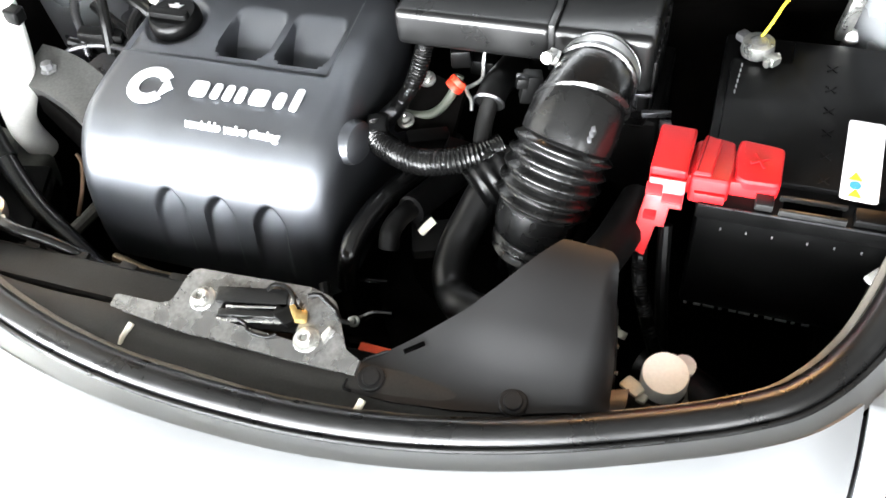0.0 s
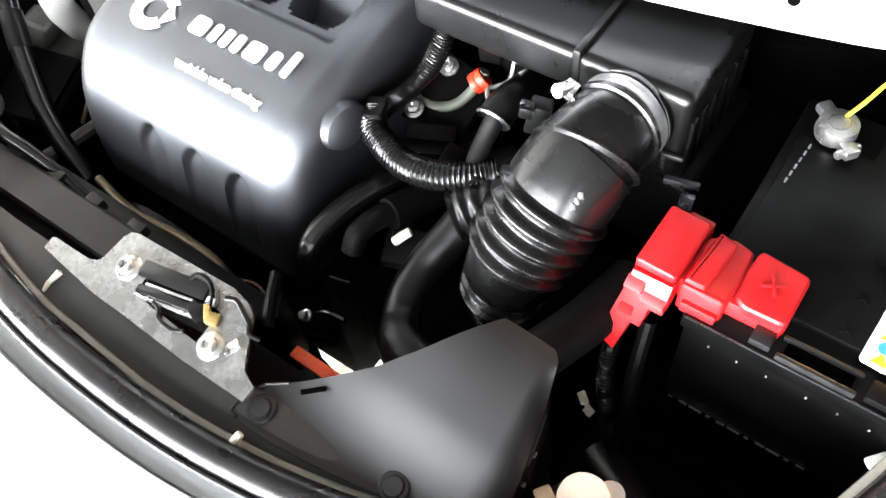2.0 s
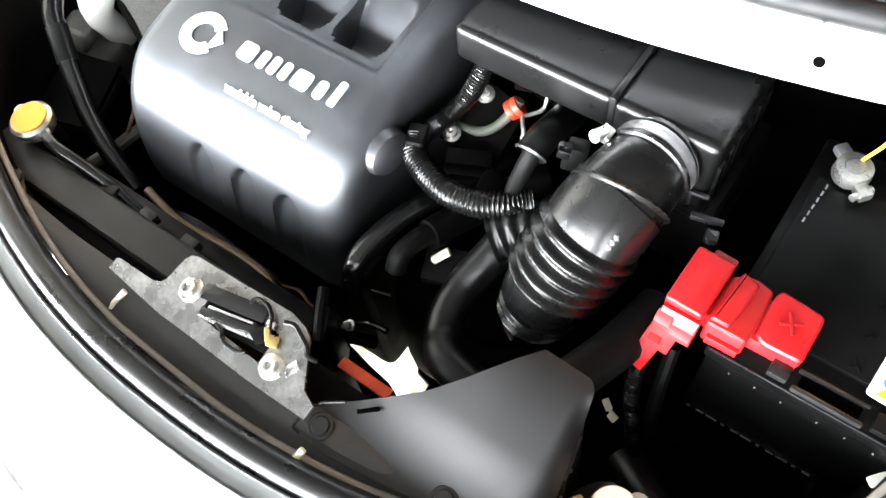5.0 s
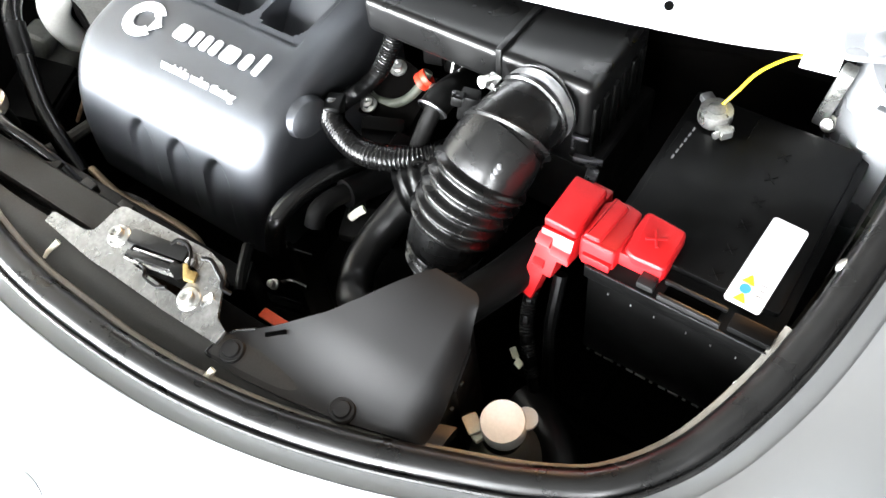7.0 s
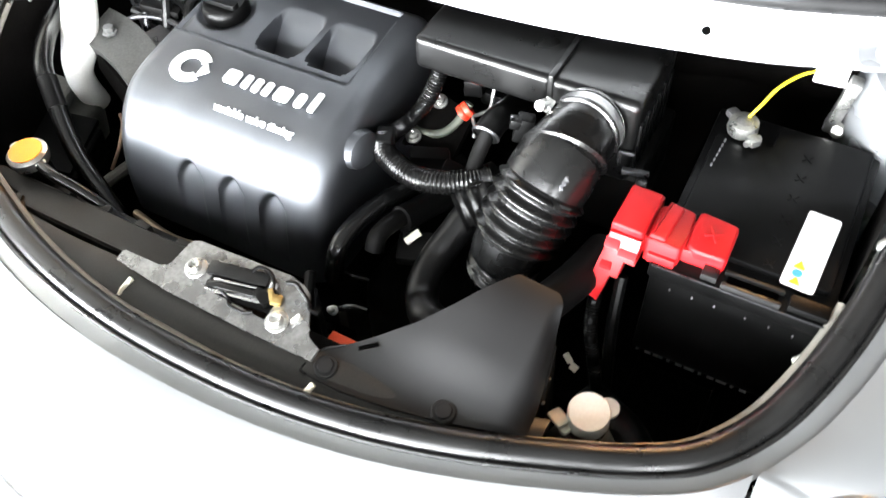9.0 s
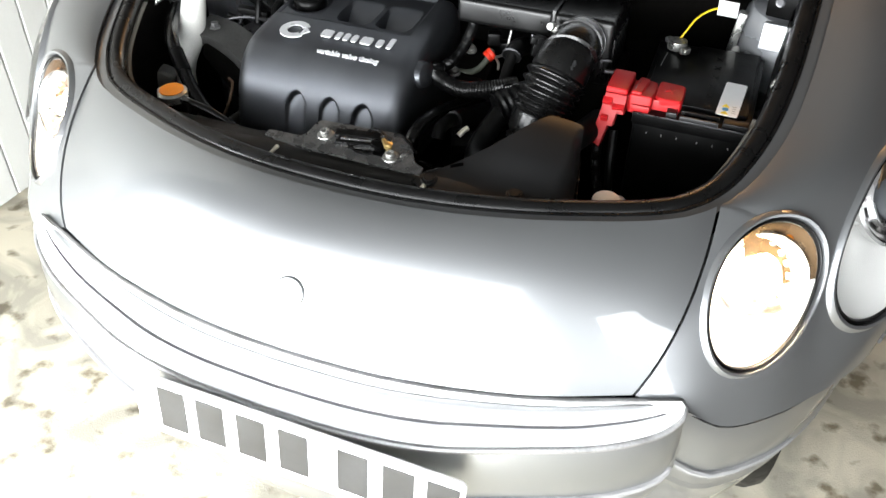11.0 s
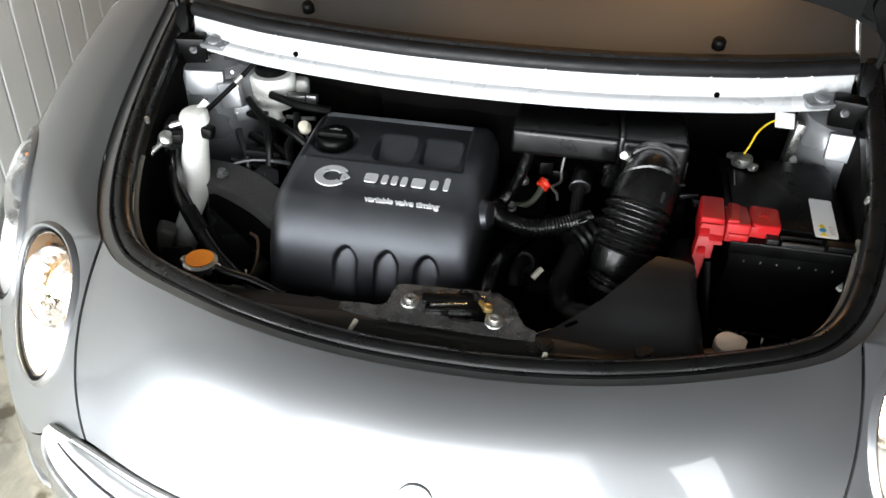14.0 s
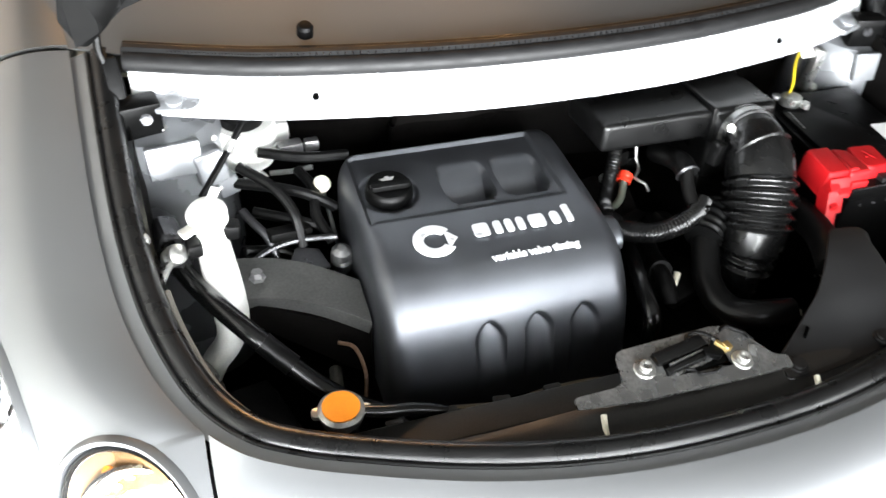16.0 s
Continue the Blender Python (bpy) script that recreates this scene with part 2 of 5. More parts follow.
def rounded(outline, r, n=4):
    """Round the corners of a 2D outline."""
    out = []
    m = len(outline)
    for i in range(m):
        a, b, c = (Vector(outline[j % m]) for j in (i - 1, i, i + 1))
        u, w = (a - b), (c - b)
        k = min(r, u.length * 0.45, w.length * 0.45)
        p, q = b + u.normalized() * k, b + w.normalized() * k
        for j in range(n + 1):
            f = j / n
            out.append(tuple((1 - f) ** 2 * p + 2 * f * (1 - f) * b + f * f * q))
    return out


def sheet(bm, fn, nu, nv, thick=0.0):
    """A surface fn(u, v), u and v from 0 to 1; thick: extruded down its normal."""
    pts = [[Vector(fn(i / nu, j / nv)) for j in range(nv + 1)] for i in range(nu + 1)]
    g = [[bm.verts.new(p) for p in row] for row in pts]
    for i in range(nu):
        for j in range(nv):
            bm.faces.new((g[i][j], g[i + 1][j], g[i + 1][j + 1], g[i][j + 1]))
    if thick:
        def down(i, j):
            a = pts[min(i + 1, nu)][j] - pts[max(i - 1, 0)][j]
            b = pts[i][min(j + 1, nv)] - pts[i][max(j - 1, 0)]
            n = a.cross(b)
            n = n.normalized() if n.length > 1e-12 else Vector((0, 0, 1))
            return -n if n.z - 0.3 * n.y > 0 else n
        h = [[bm.verts.new(pts[i][j] + down(i, j) * thick) for j in range(nv + 1)] for i in range(nu + 1)]
        for i in range(nu):
            for j in range(nv):
                bm.faces.new((h[i][j], h[i][j + 1], h[i + 1][j + 1], h[i + 1][j]))
        for i in range(nu):
            bm.faces.new((g[i][0], h[i][0], h[i + 1][0], g[i + 1][0]))
            bm.faces.new((g[i][nv], g[i + 1][nv], h[i + 1][nv], h[i][nv]))
        for j in range(nv):
            bm.faces.new((g[0][j], g[0][j + 1], h[0][j + 1], h[0][j]))
            bm.faces.new((g[nu][j], h[nu][j], h[nu][j + 1], g[nu][j + 1]))
    return bm


def pick(curve, f):
    """The place at 0..1 along a list of points."""
    s = f * (len(curve) - 1)
    k = min(int(s), len(curve) - 2)
    return curve[k].lerp(curve[k + 1], s - k)


def bez(a, b, c, v):
    return (1 - v) ** 2 * a + 2 * v * (1 - v) * b + v * v * c


def mirror(p):
    return Vector((-p[0], p[1], p[2]))


def text_mesh(name, words, size, m, mat, parent, depth=0.0015, label="", width=1.0, bold=0.0):
    c = bpy.data.curves.new(name, "FONT")
    c.body, c.size, c.extrude, c.align_x, c.align_y, c.offset = words, size, depth, "CENTER", "CENTER", bold
    c.bevel_depth, c.bevel_resolution = 0.0004, 1
    tmp = new("tmp", c)
    bpy.context.view_layer.update()
    me = bpy.data.meshes.new_from_object(tmp.evaluated_get(bpy.context.evaluated_depsgraph_get()))
    bpy.data.objects.remove(tmp)
    bpy.data.curves.remove(c)
    me.transform(m @ Matrix.Diagonal((width, 1, 1, 1)))
    me.materials.clear()
    me.materials.append(mat)
    ob = new(name, me)
    ob.parent = parent
    if parent.parent is None:
        ob.matrix_parent_inverse = parent.matrix_basis.inverted()
    return tagged(ob, label)


# ---- garage ----
CONCRETE = stained("stained_concrete", (0.56, 0.52, 0.41), (0.33, 0.31, 0.25), (0.35, 0.32, 0.27))
CLAD = material("grey_cladding", (0.55, 0.56, 0.54), 0.5, 0.0, 0.06, 300, 4, 0.05)
GROOVE = material("pale_joint", (0.85, 0.86, 0.83), 0.5)
# the garage's unlit depth is put into this near-black wall colour
UNLIT_WALL = material("unlit_wall_black", (0.03, 0.028, 0.026), 0.85, 0.0, 0.3, 80, 3, 0.3)

X0, X1, Y0, Y1, TOP = -1.38, 1.75, -1.5, 3.6, 2.4
WALL_END = -0.1
floor = part("floor", joined(lambda b: box(b, (X1 - X0 + 0.4, Y1 - Y0 + 0.4, 0.1), pose((X0 + X1) / 2, (Y0 + Y1) / 2, -0.05))), CONCRETE, None, "bare stained concrete garage floor")
tagged(floor, category="floor", kind="structure")
ceiling = part("ceiling", joined(lambda b: box(b, (X1 - X0 + 0.4, Y1 - Y0 + 0.4, 0.1), pose((X0 + X1) / 2, (Y0 + Y1) / 2, TOP + 0.05))), material("dark_ceiling", (.05, .05, .048), .85, 0, .1, 60, 3, .1), None, "plain dark garage ceiling")
tagged(ceiling, category="ceiling", kind="structure")
wall_right = part("wall_right", joined(lambda b: box(b, (0.1, Y1 - Y0, TOP), pose(X1 + 0.05, (Y0 + Y1) / 2, TOP / 2))), UNLIT_WALL, None, "dark unlit garage wall")
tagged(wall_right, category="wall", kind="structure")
wall_back = part("wall_back", joined(lambda b: box(b, (X1 - X0, 0.1, TOP), pose((X0 + X1) / 2, Y1 + 0.05, TOP / 2))), UNLIT_WALL, None, "dark unlit rear garage wall")
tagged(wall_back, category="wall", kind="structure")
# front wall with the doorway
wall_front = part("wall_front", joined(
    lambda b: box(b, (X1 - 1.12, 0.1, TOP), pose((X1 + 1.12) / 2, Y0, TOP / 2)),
    lambda b: box(b, (1.12 - X0, 0.1, 0.46), pose((X0 + 1.12) / 2, Y0, TOP - 0.23))), UNLIT_WALL, None, "dark garage front wall with open doorway")
tagged(wall_front, category="wall", kind="structure")
wall_left = part("wall_left", joined(lambda b: box(b, (0.08, Y1 - WALL_END, TOP), pose(X0 - 0.045, (WALL_END + Y1) / 2, TOP / 2))), GROOVE, None, "grey upright-boarded garage wall with pale joints")
tagged(wall_left, category="wall", kind="structure")

# ---- car body ----
CAR = thing("car", "grey metallic small car with its bonnet raised", "car", (0, 0.5, 0.0))

EDGE = [(0, .244, .751), (.1, .248, .751), (.2, .263, .751), (.3, .290, .751), (.4, .328, .751), (.46, .355, .752), (.505, .383, .755), (.545, .427, .762),
        (.575, .479, .780), (.602, .56, .812), (.618, .66, .858), (.625, .78, .915), (.629, .897, .967)]
RIGHT_EDGE = [Vector((0, .244, .751))] + [p for p in crv([mirror(Vector(EDGE[2])), mirror(Vector(EDGE[1]))] + EDGE, 126) if p.x > .004]
LOOP = [mirror(p) for p in reversed(RIGHT_EDGE)][:-1] + RIGHT_EDGE
FRONT_TOP = [p for p in RIGHT_EDGE if p.x < 0.5345 and p.y < 0.413]
GRILLE_TOP = crv([(0, .100, .556), (.13, .106, .556), (.25, .126, .556), (.37, .158, .557), (.486, .205, .560)], 40)


def front_skin(u, v):
    """Front panel: from the opening's edge down to the grille."""
    s = abs(2 * u - 1)
    a = pick(FRONT_TOP, s).copy()
    a.y -= 0.003
    c = pick(GRILLE_TOP, s)
    k = s * s
    b = Vector((0.5 * (a.x + c.x) + 0.03 * k, (c.y + 0.042) * (1 - k) + 0.262 * k, 0.722 * (1 - k) + 0.655 * k))
    p = bez(a, b, c, v)
    return p if u >= 0.5 else mirror(p)


part("front_panel", joined(lambda b: sheet(b, front_skin, 60, 20, 0.004)), PAINT, CAR, "glossy grey metallic front panel")

LAMPS = {"inner": (Vector((.627, .349, .672)), Vector((.198, .720, .687)), Vector((.587, -.635, .490)), 0.115, 0.079),
         "outer": (Vector((.778, .531, .700)), Vector((.173, .789, .590)), Vector((.700, -.527, .483)), 0.148, 0.094)}
F_SEAM = [front_skin(1, 1 - k / 24) + Vector((.004, 0, .001)) for k in range(25)]
F_REAR = crv([(.5375, .412, .7605), (.549, .427, .764), (.579, .479, .782), (.606, .56, .814), (.621, .66, .860), (.628, .78, .917), (.632, .897, .969)], 40)
F_IN = F_SEAM + F_REAR[1:]
F_MID = crv([(.53, .215, .545), (.58, .27, .61), (.635, .355, .70), (.675, .405, .762), (.738, .46, .815), (.815, .55, .868), (.855, .66, .915), (.872, .78, .962), (.878, .905, 1.0)], 64)
F_OUT = crv([(.556, .216, .548), (.62, .25, .504), (.69, .31, .50), (.735, .37, .50), (.775, .45, .50), (.805, .55, .50), (.825, .66, .50), (.838, .78, .50), (.842, .905, .50)], 64)


def lamp_axes(kind):
    c, long, n, a, b = LAMPS[kind]
    n = n.normalized()
    long = (long - n * long.dot(n)).normalized()
    return c, long, n.cross(long).normalized(), n, a, b


def fender_base(u, v):
    """The wing's smooth outer form, a little fuller round the outer lamp."""
    p = bez(pick(F_IN, u), pick(F_MID, u), pick(F_OUT, u), v)
    c, lo, sh, n, a, b = lamp_axes("outer")
    d = p - c + sh * 0.12
    f = max(0.0, 1 - math.hypot(d.dot(lo) / (a * 2.6), d.dot(sh) / (b * 2.0)))
    return p + n * 0.045 * f * f * (3 - 2 * f) * min(1.0, v / 0.2)


COARSE = [(i / 60, j / 40, fender_base(i / 60, j / 40)) for i in range(61) for j in range(41)]


def fender_height(kind, s, t):
    """Height of the wing over a lamp's plane, at the lamp's own x and y."""
    c, lo, sh, n, a, b = lamp_axes(kind)
    want = c + lo * s + sh * t

    def off(p):
        d = p - want
        return d.dot(lo), d.dot(sh)
    best = min((q for q in COARSE if abs((q[2] - c).dot(n)) < 0.2), key=lambda q: off(q[2])[0] ** 2 + off(q[2])[1] ** 2)
    u, v = best[0], best[1]
    for step in range(5):
        p = fender_base(u, v)
        e0, e1 = off(p)
        du, dv = fender_base(u + 0.004, v) - p, fender_base(u, v + 0.004) - p
        a0, a1, b0, b1 = du.dot(lo) / 0.004, du.dot(sh) / 0.004, dv.dot(lo) / 0.004, dv.dot(sh) / 0.004
        det = a0 * b1 - a1 * b0
        if abs(det) < 1e-7:
            break
        u = min(max(u - (e0 * b1 - e1 * b0) / det, 0), 0.99)
        v = min(max(v - (a0 * e1 - a1 * e0) / det, 0), 0.99)
    return (fender_base(u, v) - c).dot(n)


HEIGHT = {}
for kind in LAMPS:
    reach = 1.2
    HEIGHT[kind] = [[fender_height(kind, LAMPS[kind][3] * reach * (i / 10 - 1), LAMPS[kind][4] * reach * (j / 10 - 1)) for j in range(21)] for i in range(21)]


def lamp_height(kind, s, t):
    c, lo, sh, n, a, b = lamp_axes(kind)
    x, y = (min(max((q / (w * 1.2) + 1) * 10, 0), 19.999) for q, w in ((s, a), (t, b)))
    i, j = int(x), int(y)
    x, y = x - i, y - j
    g = HEIGHT[kind]
    return (g[i][j] * (1 - x) + g[i + 1][j] * x) * (1 - y) + (g[i][j + 1] * (1 - x) + g[i + 1][j + 1] * x) * y


def fender_skin(u, v):
    p = fender_base(u, v)
    for kind in LAMPS:
        c, lo, sh, n, a, b = lamp_axes(kind)
        d = p - c
        if abs(d.dot(n)) < 0.09:
            e = math.hypot(d.dot(lo) / a, d.dot(sh) / b)
            if e < 1.03:
                p = p - n * 0.055 * min(1, (1.03 - e) / 0.03)
    return p


for side in (1, -1):
    def skin(u, v, side=side):
        p = fender_skin(u, v)
        return p if side > 0 else mirror(p)
    part("fender", joined(lambda b: sheet(b, skin, 240, 120, 0.004)), PAINT, CAR, "grey metallic front wing")


BOWL = material("lamp_bowl", (0.78, 0.78, 0.76), 0.4, 0.4, 0.05, 300, 20, 0.02)
HOOD = material("smoky_amber_reflector", (0.16, 0.10, 0.05), 0.25, 0.8, 0.1, 200, 20, 0.02)


def lamp(kind, side, lit):
    c, lo, sh, n, a, b = lamp_axes(kind)
    m = Matrix.Identity(4)
    for k, ax in enumerate((lo, sh, n)):
        m.col[k] = (*ax, 0)
    m.col[3] = (*c, 1)
    if side < 0:
        m = Matrix.Diagonal((-1, 1, 1, 1)) @ m
    name = "headlamp"

    def follow(profile, seg=64):
        """A turned ring that lies along the wing's own curve."""
        def make(bm):
            t = bmesh.new()
            lathe(t, profile, Matrix(), seg, (a, b))
            for q in t.verts:
                q.co.z += lamp_height(kind, q.co.x, q.co.y)
            t.transform(m)
            if side < 0:
                bmesh.ops.reverse_faces(t, faces=t.faces[:])
            me = bpy.data.meshes.new("ring")
            t.to_mesh(me)
            t.free()
            bm.from_mesh(me)
            bpy.data.meshes.remove(me)
        return joined(make)
    rim = part(name, follow([(0.985, -0.03), (0.995, 0.0), (1.01, 0.006), (1.045, 0.0075), (1.08, 0.004), (1.10, -0.002), (1.105, -0.014)]), PAINT, CAR,
               "oval lit headlamp in a grey painted surround" if lit else "oval unlit projector headlamp in a grey painted surround")
    part("gasket", follow([(0.925, -0.02), (0.945, 0.0), (0.96, 0.003), (0.985, 0.001), (1.0, -0.004), (1.0, -0.03)]), RUBBER, rim, "black lamp gasket")
    part("bowl", follow([(0.0, -0.044), (0.3, -0.043), (0.6, -0.034), (0.8, -0.020), (0.95, -0.002)]), BOWL, rim, "silver lamp bowl")

    def hood(u, v):
        ang = radians(-58 + 116 * u)
        r0 = 0.93 - 0.42 * v
        q = Vector((a * r0 * math.cos(ang), b * r0 * math.sin(ang), 0))
        q.z = lamp_height(kind, q.x, q.y) - 0.002 - 0.022 * v
        return m @ q
    part("hood", joined(lambda bm: sheet(bm, hood, 24, 6, 0.002)), HOOD, rim, "smoky amber upper reflector")
    sx = a * (0.24 if lit else 0.36)
    axis = Vector((0.25, -0.82, 0.42) if lit else (0.58, -0.62, 0.50))
    spot = c + lo * sx + n * (lamp_height(kind, sx, 0) - (0.032 if lit else 0.026))
    if not lit:
        spot += sh * 0.010
    if side < 0:
        axis, spot = mirror(axis), mirror(spot)
    shift = frame_to(axis, spot)
    size = 0.98 if lit else 1.12
    unit = part("reflector", joined(lambda bm: lathe(bm, [(0.066 * size, -0.004), (0.067 * size, 0.012), (0.064 * size, 0.016), (0.059 * size, 0.013), (0.050 * size, 0.002), (0.036 * size, -0.008), (0.016 * size, -0.012)], shift, 40)), CHROME, rim, "chrome reflector ring")
    for k in range(14):
        q = 2 * math.pi * k / 14
        part("facet", joined(lambda bm: box(bm, (0.017, 0.010, 0.003), shift @ Matrix.Translation((0.044 * size * math.cos(q), 0.044 * size * math.sin(q), 0.0)) @ pose(0, 0, 0, 0, -38, math.degrees(q)), 0.001)), CHROME, unit)
    if lit:
        part("bulb", joined(lambda bm: lathe(bm, [(0.014, -0.010), (0.019, 0.0), (0.016, 0.010), (0.009, 0.016), (0.0, 0.017)], shift, 20)),
             material("lit_bulb", (1.0, 0.80, 0.55), 0.4, 0, 0, 50, 5, 0, 0, 0, glow=200.0), rim, "glowing warm bulb")
    else:
        part("projector", joined(lambda bm: lathe(bm, [(0.036, -0.004), (0.037, 0.006), (0.031, 0.016), (0.018, 0.024), (0.0, 0.027)], shift, 32)),
             material("projector_glass", (0.05, 0.055, 0.06), 0.05, 0.0, 0.05, 20, 3, 0, 1.0, 0), rim, "dark projector lens")
        part("ring", joined(lambda bm: lathe(bm, [(0.038, 0.0), (0.041, 0.010), (0.047, 0.012), (0.052, 0.004)], shift, 40)), CHROME, rim, "bright projector ring")
    part("amber_bulb", joined(lambda bm: lathe(bm, [(0.008, -0.016), (0.008, 0.0), (0.0, 0.005)], m @ pose(a * 0.74, 0, lamp_height(kind, a * .74, 0) - 0.008), 16)), ORANGE, rim, "amber indicator bulb")
    lens = part("lens", follow([(0.0, 0.004), (0.35, 0.004), (0.62, 0.004), (0.82, 0.004), (0.95, 0.002)]), GLASS, rim, "clear lamp glass")
    lens.visible_shadow = False


for side in (1, -1):
    lamp("inner", side, True)
    lamp("outer", side, False)

# grille: a wide smiling band of silver slats under the front panel
G_UP = crv([(0, .097, .552), (.13, .103, .552), (.25, .122, .552), (.37, .155, .552), (.49, .200, .554), (.552, .222, .556)], 48)
G_LOW = crv([(0, .022, .514), (.13, .027, .514), (.25, .046, .516), (.37, .090, .519), (.465, .134, .518), (.530, .176, .525), (.556, .204, .538), (.558, .219, .550)], 48)
GRILLE_METAL = material("satin_silver_grille", (0.80, 0.81, 0.82), 0.42, 0.05, 0.04, 700, 8, 0.02, 0.0)


def band(f0, f1, lift, sink=0.0, reach=1.0):
    """A bowed slat between two heights of the grille's opening."""
    def fn(u, v):
        s = abs(2 * u - 1) * reach
        a, c = pick(G_UP, s), pick(G_LOW, s)
        f = f0 + (f1 - f0) * v
        p = a.lerp(c, f)
        p += Vector((0, -0.55, 0.83)) * (lift * math.sin(math.pi * v) - sink)
        return p if u >= 0.5 else mirror(p)
    return fn


grille = part("grille", joined(lambda b: sheet(b, band(0.0, 1.0, 0.0, 0.009, 0.995), 60, 6, 0.003)), material("grille_shadow", (0.42, 0.42, 0.43), 0.5, 0.2), CAR, "silver slatted smile-shaped grille")
for f0, f1, lift in ((0.0, 0.13, 0.004), (0.15, 0.54, 0.011), (0.60, 1.0, 0.012)):
    part("slat", joined(lambda b: sheet(b, band(f0, f1, lift, 0.003, 0.99), 72, 8, 0.003)), GRILLE_METAL, grille)
part("grille_rim", joined(lambda b: tube(b, [mirror(p) for p in reversed(G_UP)] + G_UP[1:] + [p for p in reversed(G_LOW)] + [mirror(p) for p in G_LOW[1:-1]], 0.005, 8, 0, True)), STEEL, grille, "dark rim of the grille")
for side in (1, -1):
    def corner(u, v, side=side):
        s = 0.84 + 0.155 * u
        p = pick(G_UP, s).lerp(pick(G_LOW, s), 0.05 + 0.9 * v) + Vector((0, -0.55, 0.83)) * 0.010
        return p if side > 0 else mirror(p)
    part("side_lamp", joined(lambda b: sheet(b, corner, 12, 8, 0.006)), material("frosted_lens", (0.7, 0.7, 0.68), 0.25, 0, 0.05, 300, 20, 0.02, 0.5), grille, "frosted white corner lamp lens")

# badge on the front panel
bp, bq = front_skin(0.5, 0.70), front_skin(0.5, 0.66)
bn = (front_skin(0.52, 0.68) - front_skin(0.48, 0.68)).cross(bq - bp).normalized()
if bn.z < 0:
    bn.negate()
badge = part("badge", joined(lambda b: lathe(b, [(0.0, 0.0022), (0.011, 0.0020), (0.012, 0.0032), (0.019, 0.0034), (0.022, 0.003), (0.024, 0.001), (0.024, -0.004)], frame_to(bn, bp), 40)), PAINT, CAR, "round plain grey badge on the front panel")

# bumper
B_UP = [p.copy() for p in G_LOW] + [p + Vector((0, 0, -.002)) for p in F_OUT[1:]]


def bumper_skin(u, v):
    s = abs(2 * u - 1)
    a = pick(B_UP, s)
    f = min(1, max(0, (a.y - 0.12) / 0.30))
    f = f * f * (3 - 2 * f)
    out = Vector((a.x * 0.10, -0.05 - 0.02 * (1 - s), 0)).lerp(Vector((0.025, -0.01, 0)), f)
    b = a + out * 0.42 + Vector((0, 0, -0.10))
    c = a + out * 0.2 + Vector((-0.03 - 0.06 * s, 0.06 * (1 - f), -0.27))
    p = bez(a + Vector((0, 0.001, -0.003)), b, c, v)
    p.y += 0.004 if v > 0.62 else 0
    return p if u >= 0.5 else mirror(p)


bumper = part("bumper", joined(lambda b: sheet(b, bumper_skin, 90, 18, 0.004)), PAINT, CAR, "grey metallic front bumper")
part("bumper_strip", joined(lambda b: tube(b, [bumper_skin(i / 60, 0.45) + Vector((0, -0.002, 0)) for i in range(61)], 0.006, 8)), material("strip_grey", (0.2, 0.2, 0.2), 0.5), bumper, "darker rubbing strip")

# number plate
mp = Matrix.Translation((0.0586, -0.003, 0.474)) @ pose(0, 0, 0, 84, 0, 0)
plate = part("number_plate", joined(lambda b: prism(b, rounded([(-.26, -.0555), (.26, -.0555), (.26, .0555), (-.26, .0555)], 0.01), -0.004, 0.0, mp, 0.001)), PAPER, CAR, "white number plate with blanked characters")
for k, x in enumerate((-0.195, -0.130, -0.062, 0.006, 0.098, 0.166, 0.230)):
    part("dark_bar", joined(lambda b: box(b, (0.046, 0.078, 0.001), mp @ pose(x, 0, 0.0008))), material("plate_black", (0.012, 0.012, 0.012), 0.4), plate)

# closed inner flange, rubber seal and lip round the opening
def inset(dist, drop):
    """The opening's edge, moved towards the bay and down."""
    out = []
    m = len(LOOP)
    for i, p in enumerate(LOOP):
        d = LOOP[min(i + 1, m - 1)] - LOOP[max(i - 1, 0)]
        inward = Vector((-d.y, d.x, 0)).normalized()
        out.append(p + inward * dist + Vector((0, 0, -drop)))
    return out


FL0, FL1 = inset(-0.004, 0.0085), inset(0.0145, 0.0035)
FLANGE = [FL0, FL1, inset(0.020, 0.03)]


def flange_skin(u, v):
    k = v * 2
    i = min(int(k), 1)
    return pick(FLANGE[i], u).lerp(pick(FLANGE[i + 1], u), k - i)


part("flange", joined(lambda b: sheet(b, flange_skin, 150, 4)), PAINT, CAR, "grey painted flange round the engine bay")
seal = part("bay_seal", joined(lambda b: tube(b, inset(0.0330, 0.008), 0.0150, 16)), SEAL, CAR, "thick black rubber bay seal")
part("seal_lip", joined(lambda b: tube(b, inset(0.0165, 0.0040), 0.0030, 10)), SEAL, seal, "narrow outer lip of the rubber seal")
part("seal_foot", joined(lambda b: tube(b, inset(0.030, 0.020), 0.014, 8)), RUBBER, seal)
part("inner_lip", joined(lambda b: tube(b, [p for p in inset(0.0515, 0.017) if p.y < .60 and not (-.10 < p.x < .02)], 0.0038, 8, squash=.6)), LIP, CAR, "pale painted metal lip")
WALLS = [inset(0.052, 0.022), inset(0.056, 0.10), inset(0.05, 0.30), inset(0.04, 0.47)]


def bay_wall(u, v):
    k = v * 3
    i = min(int(k), 2)
    p = pick(WALLS[i], u).lerp(pick(WALLS[i + 1], u), k - i)
    if v > 0.6:
        p.z = p.z * (1 - (v - 0.6) / 0.4) + 0.27 * (v - 0.6) / 0.4
    return p


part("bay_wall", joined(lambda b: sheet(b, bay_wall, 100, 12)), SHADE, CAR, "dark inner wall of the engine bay")

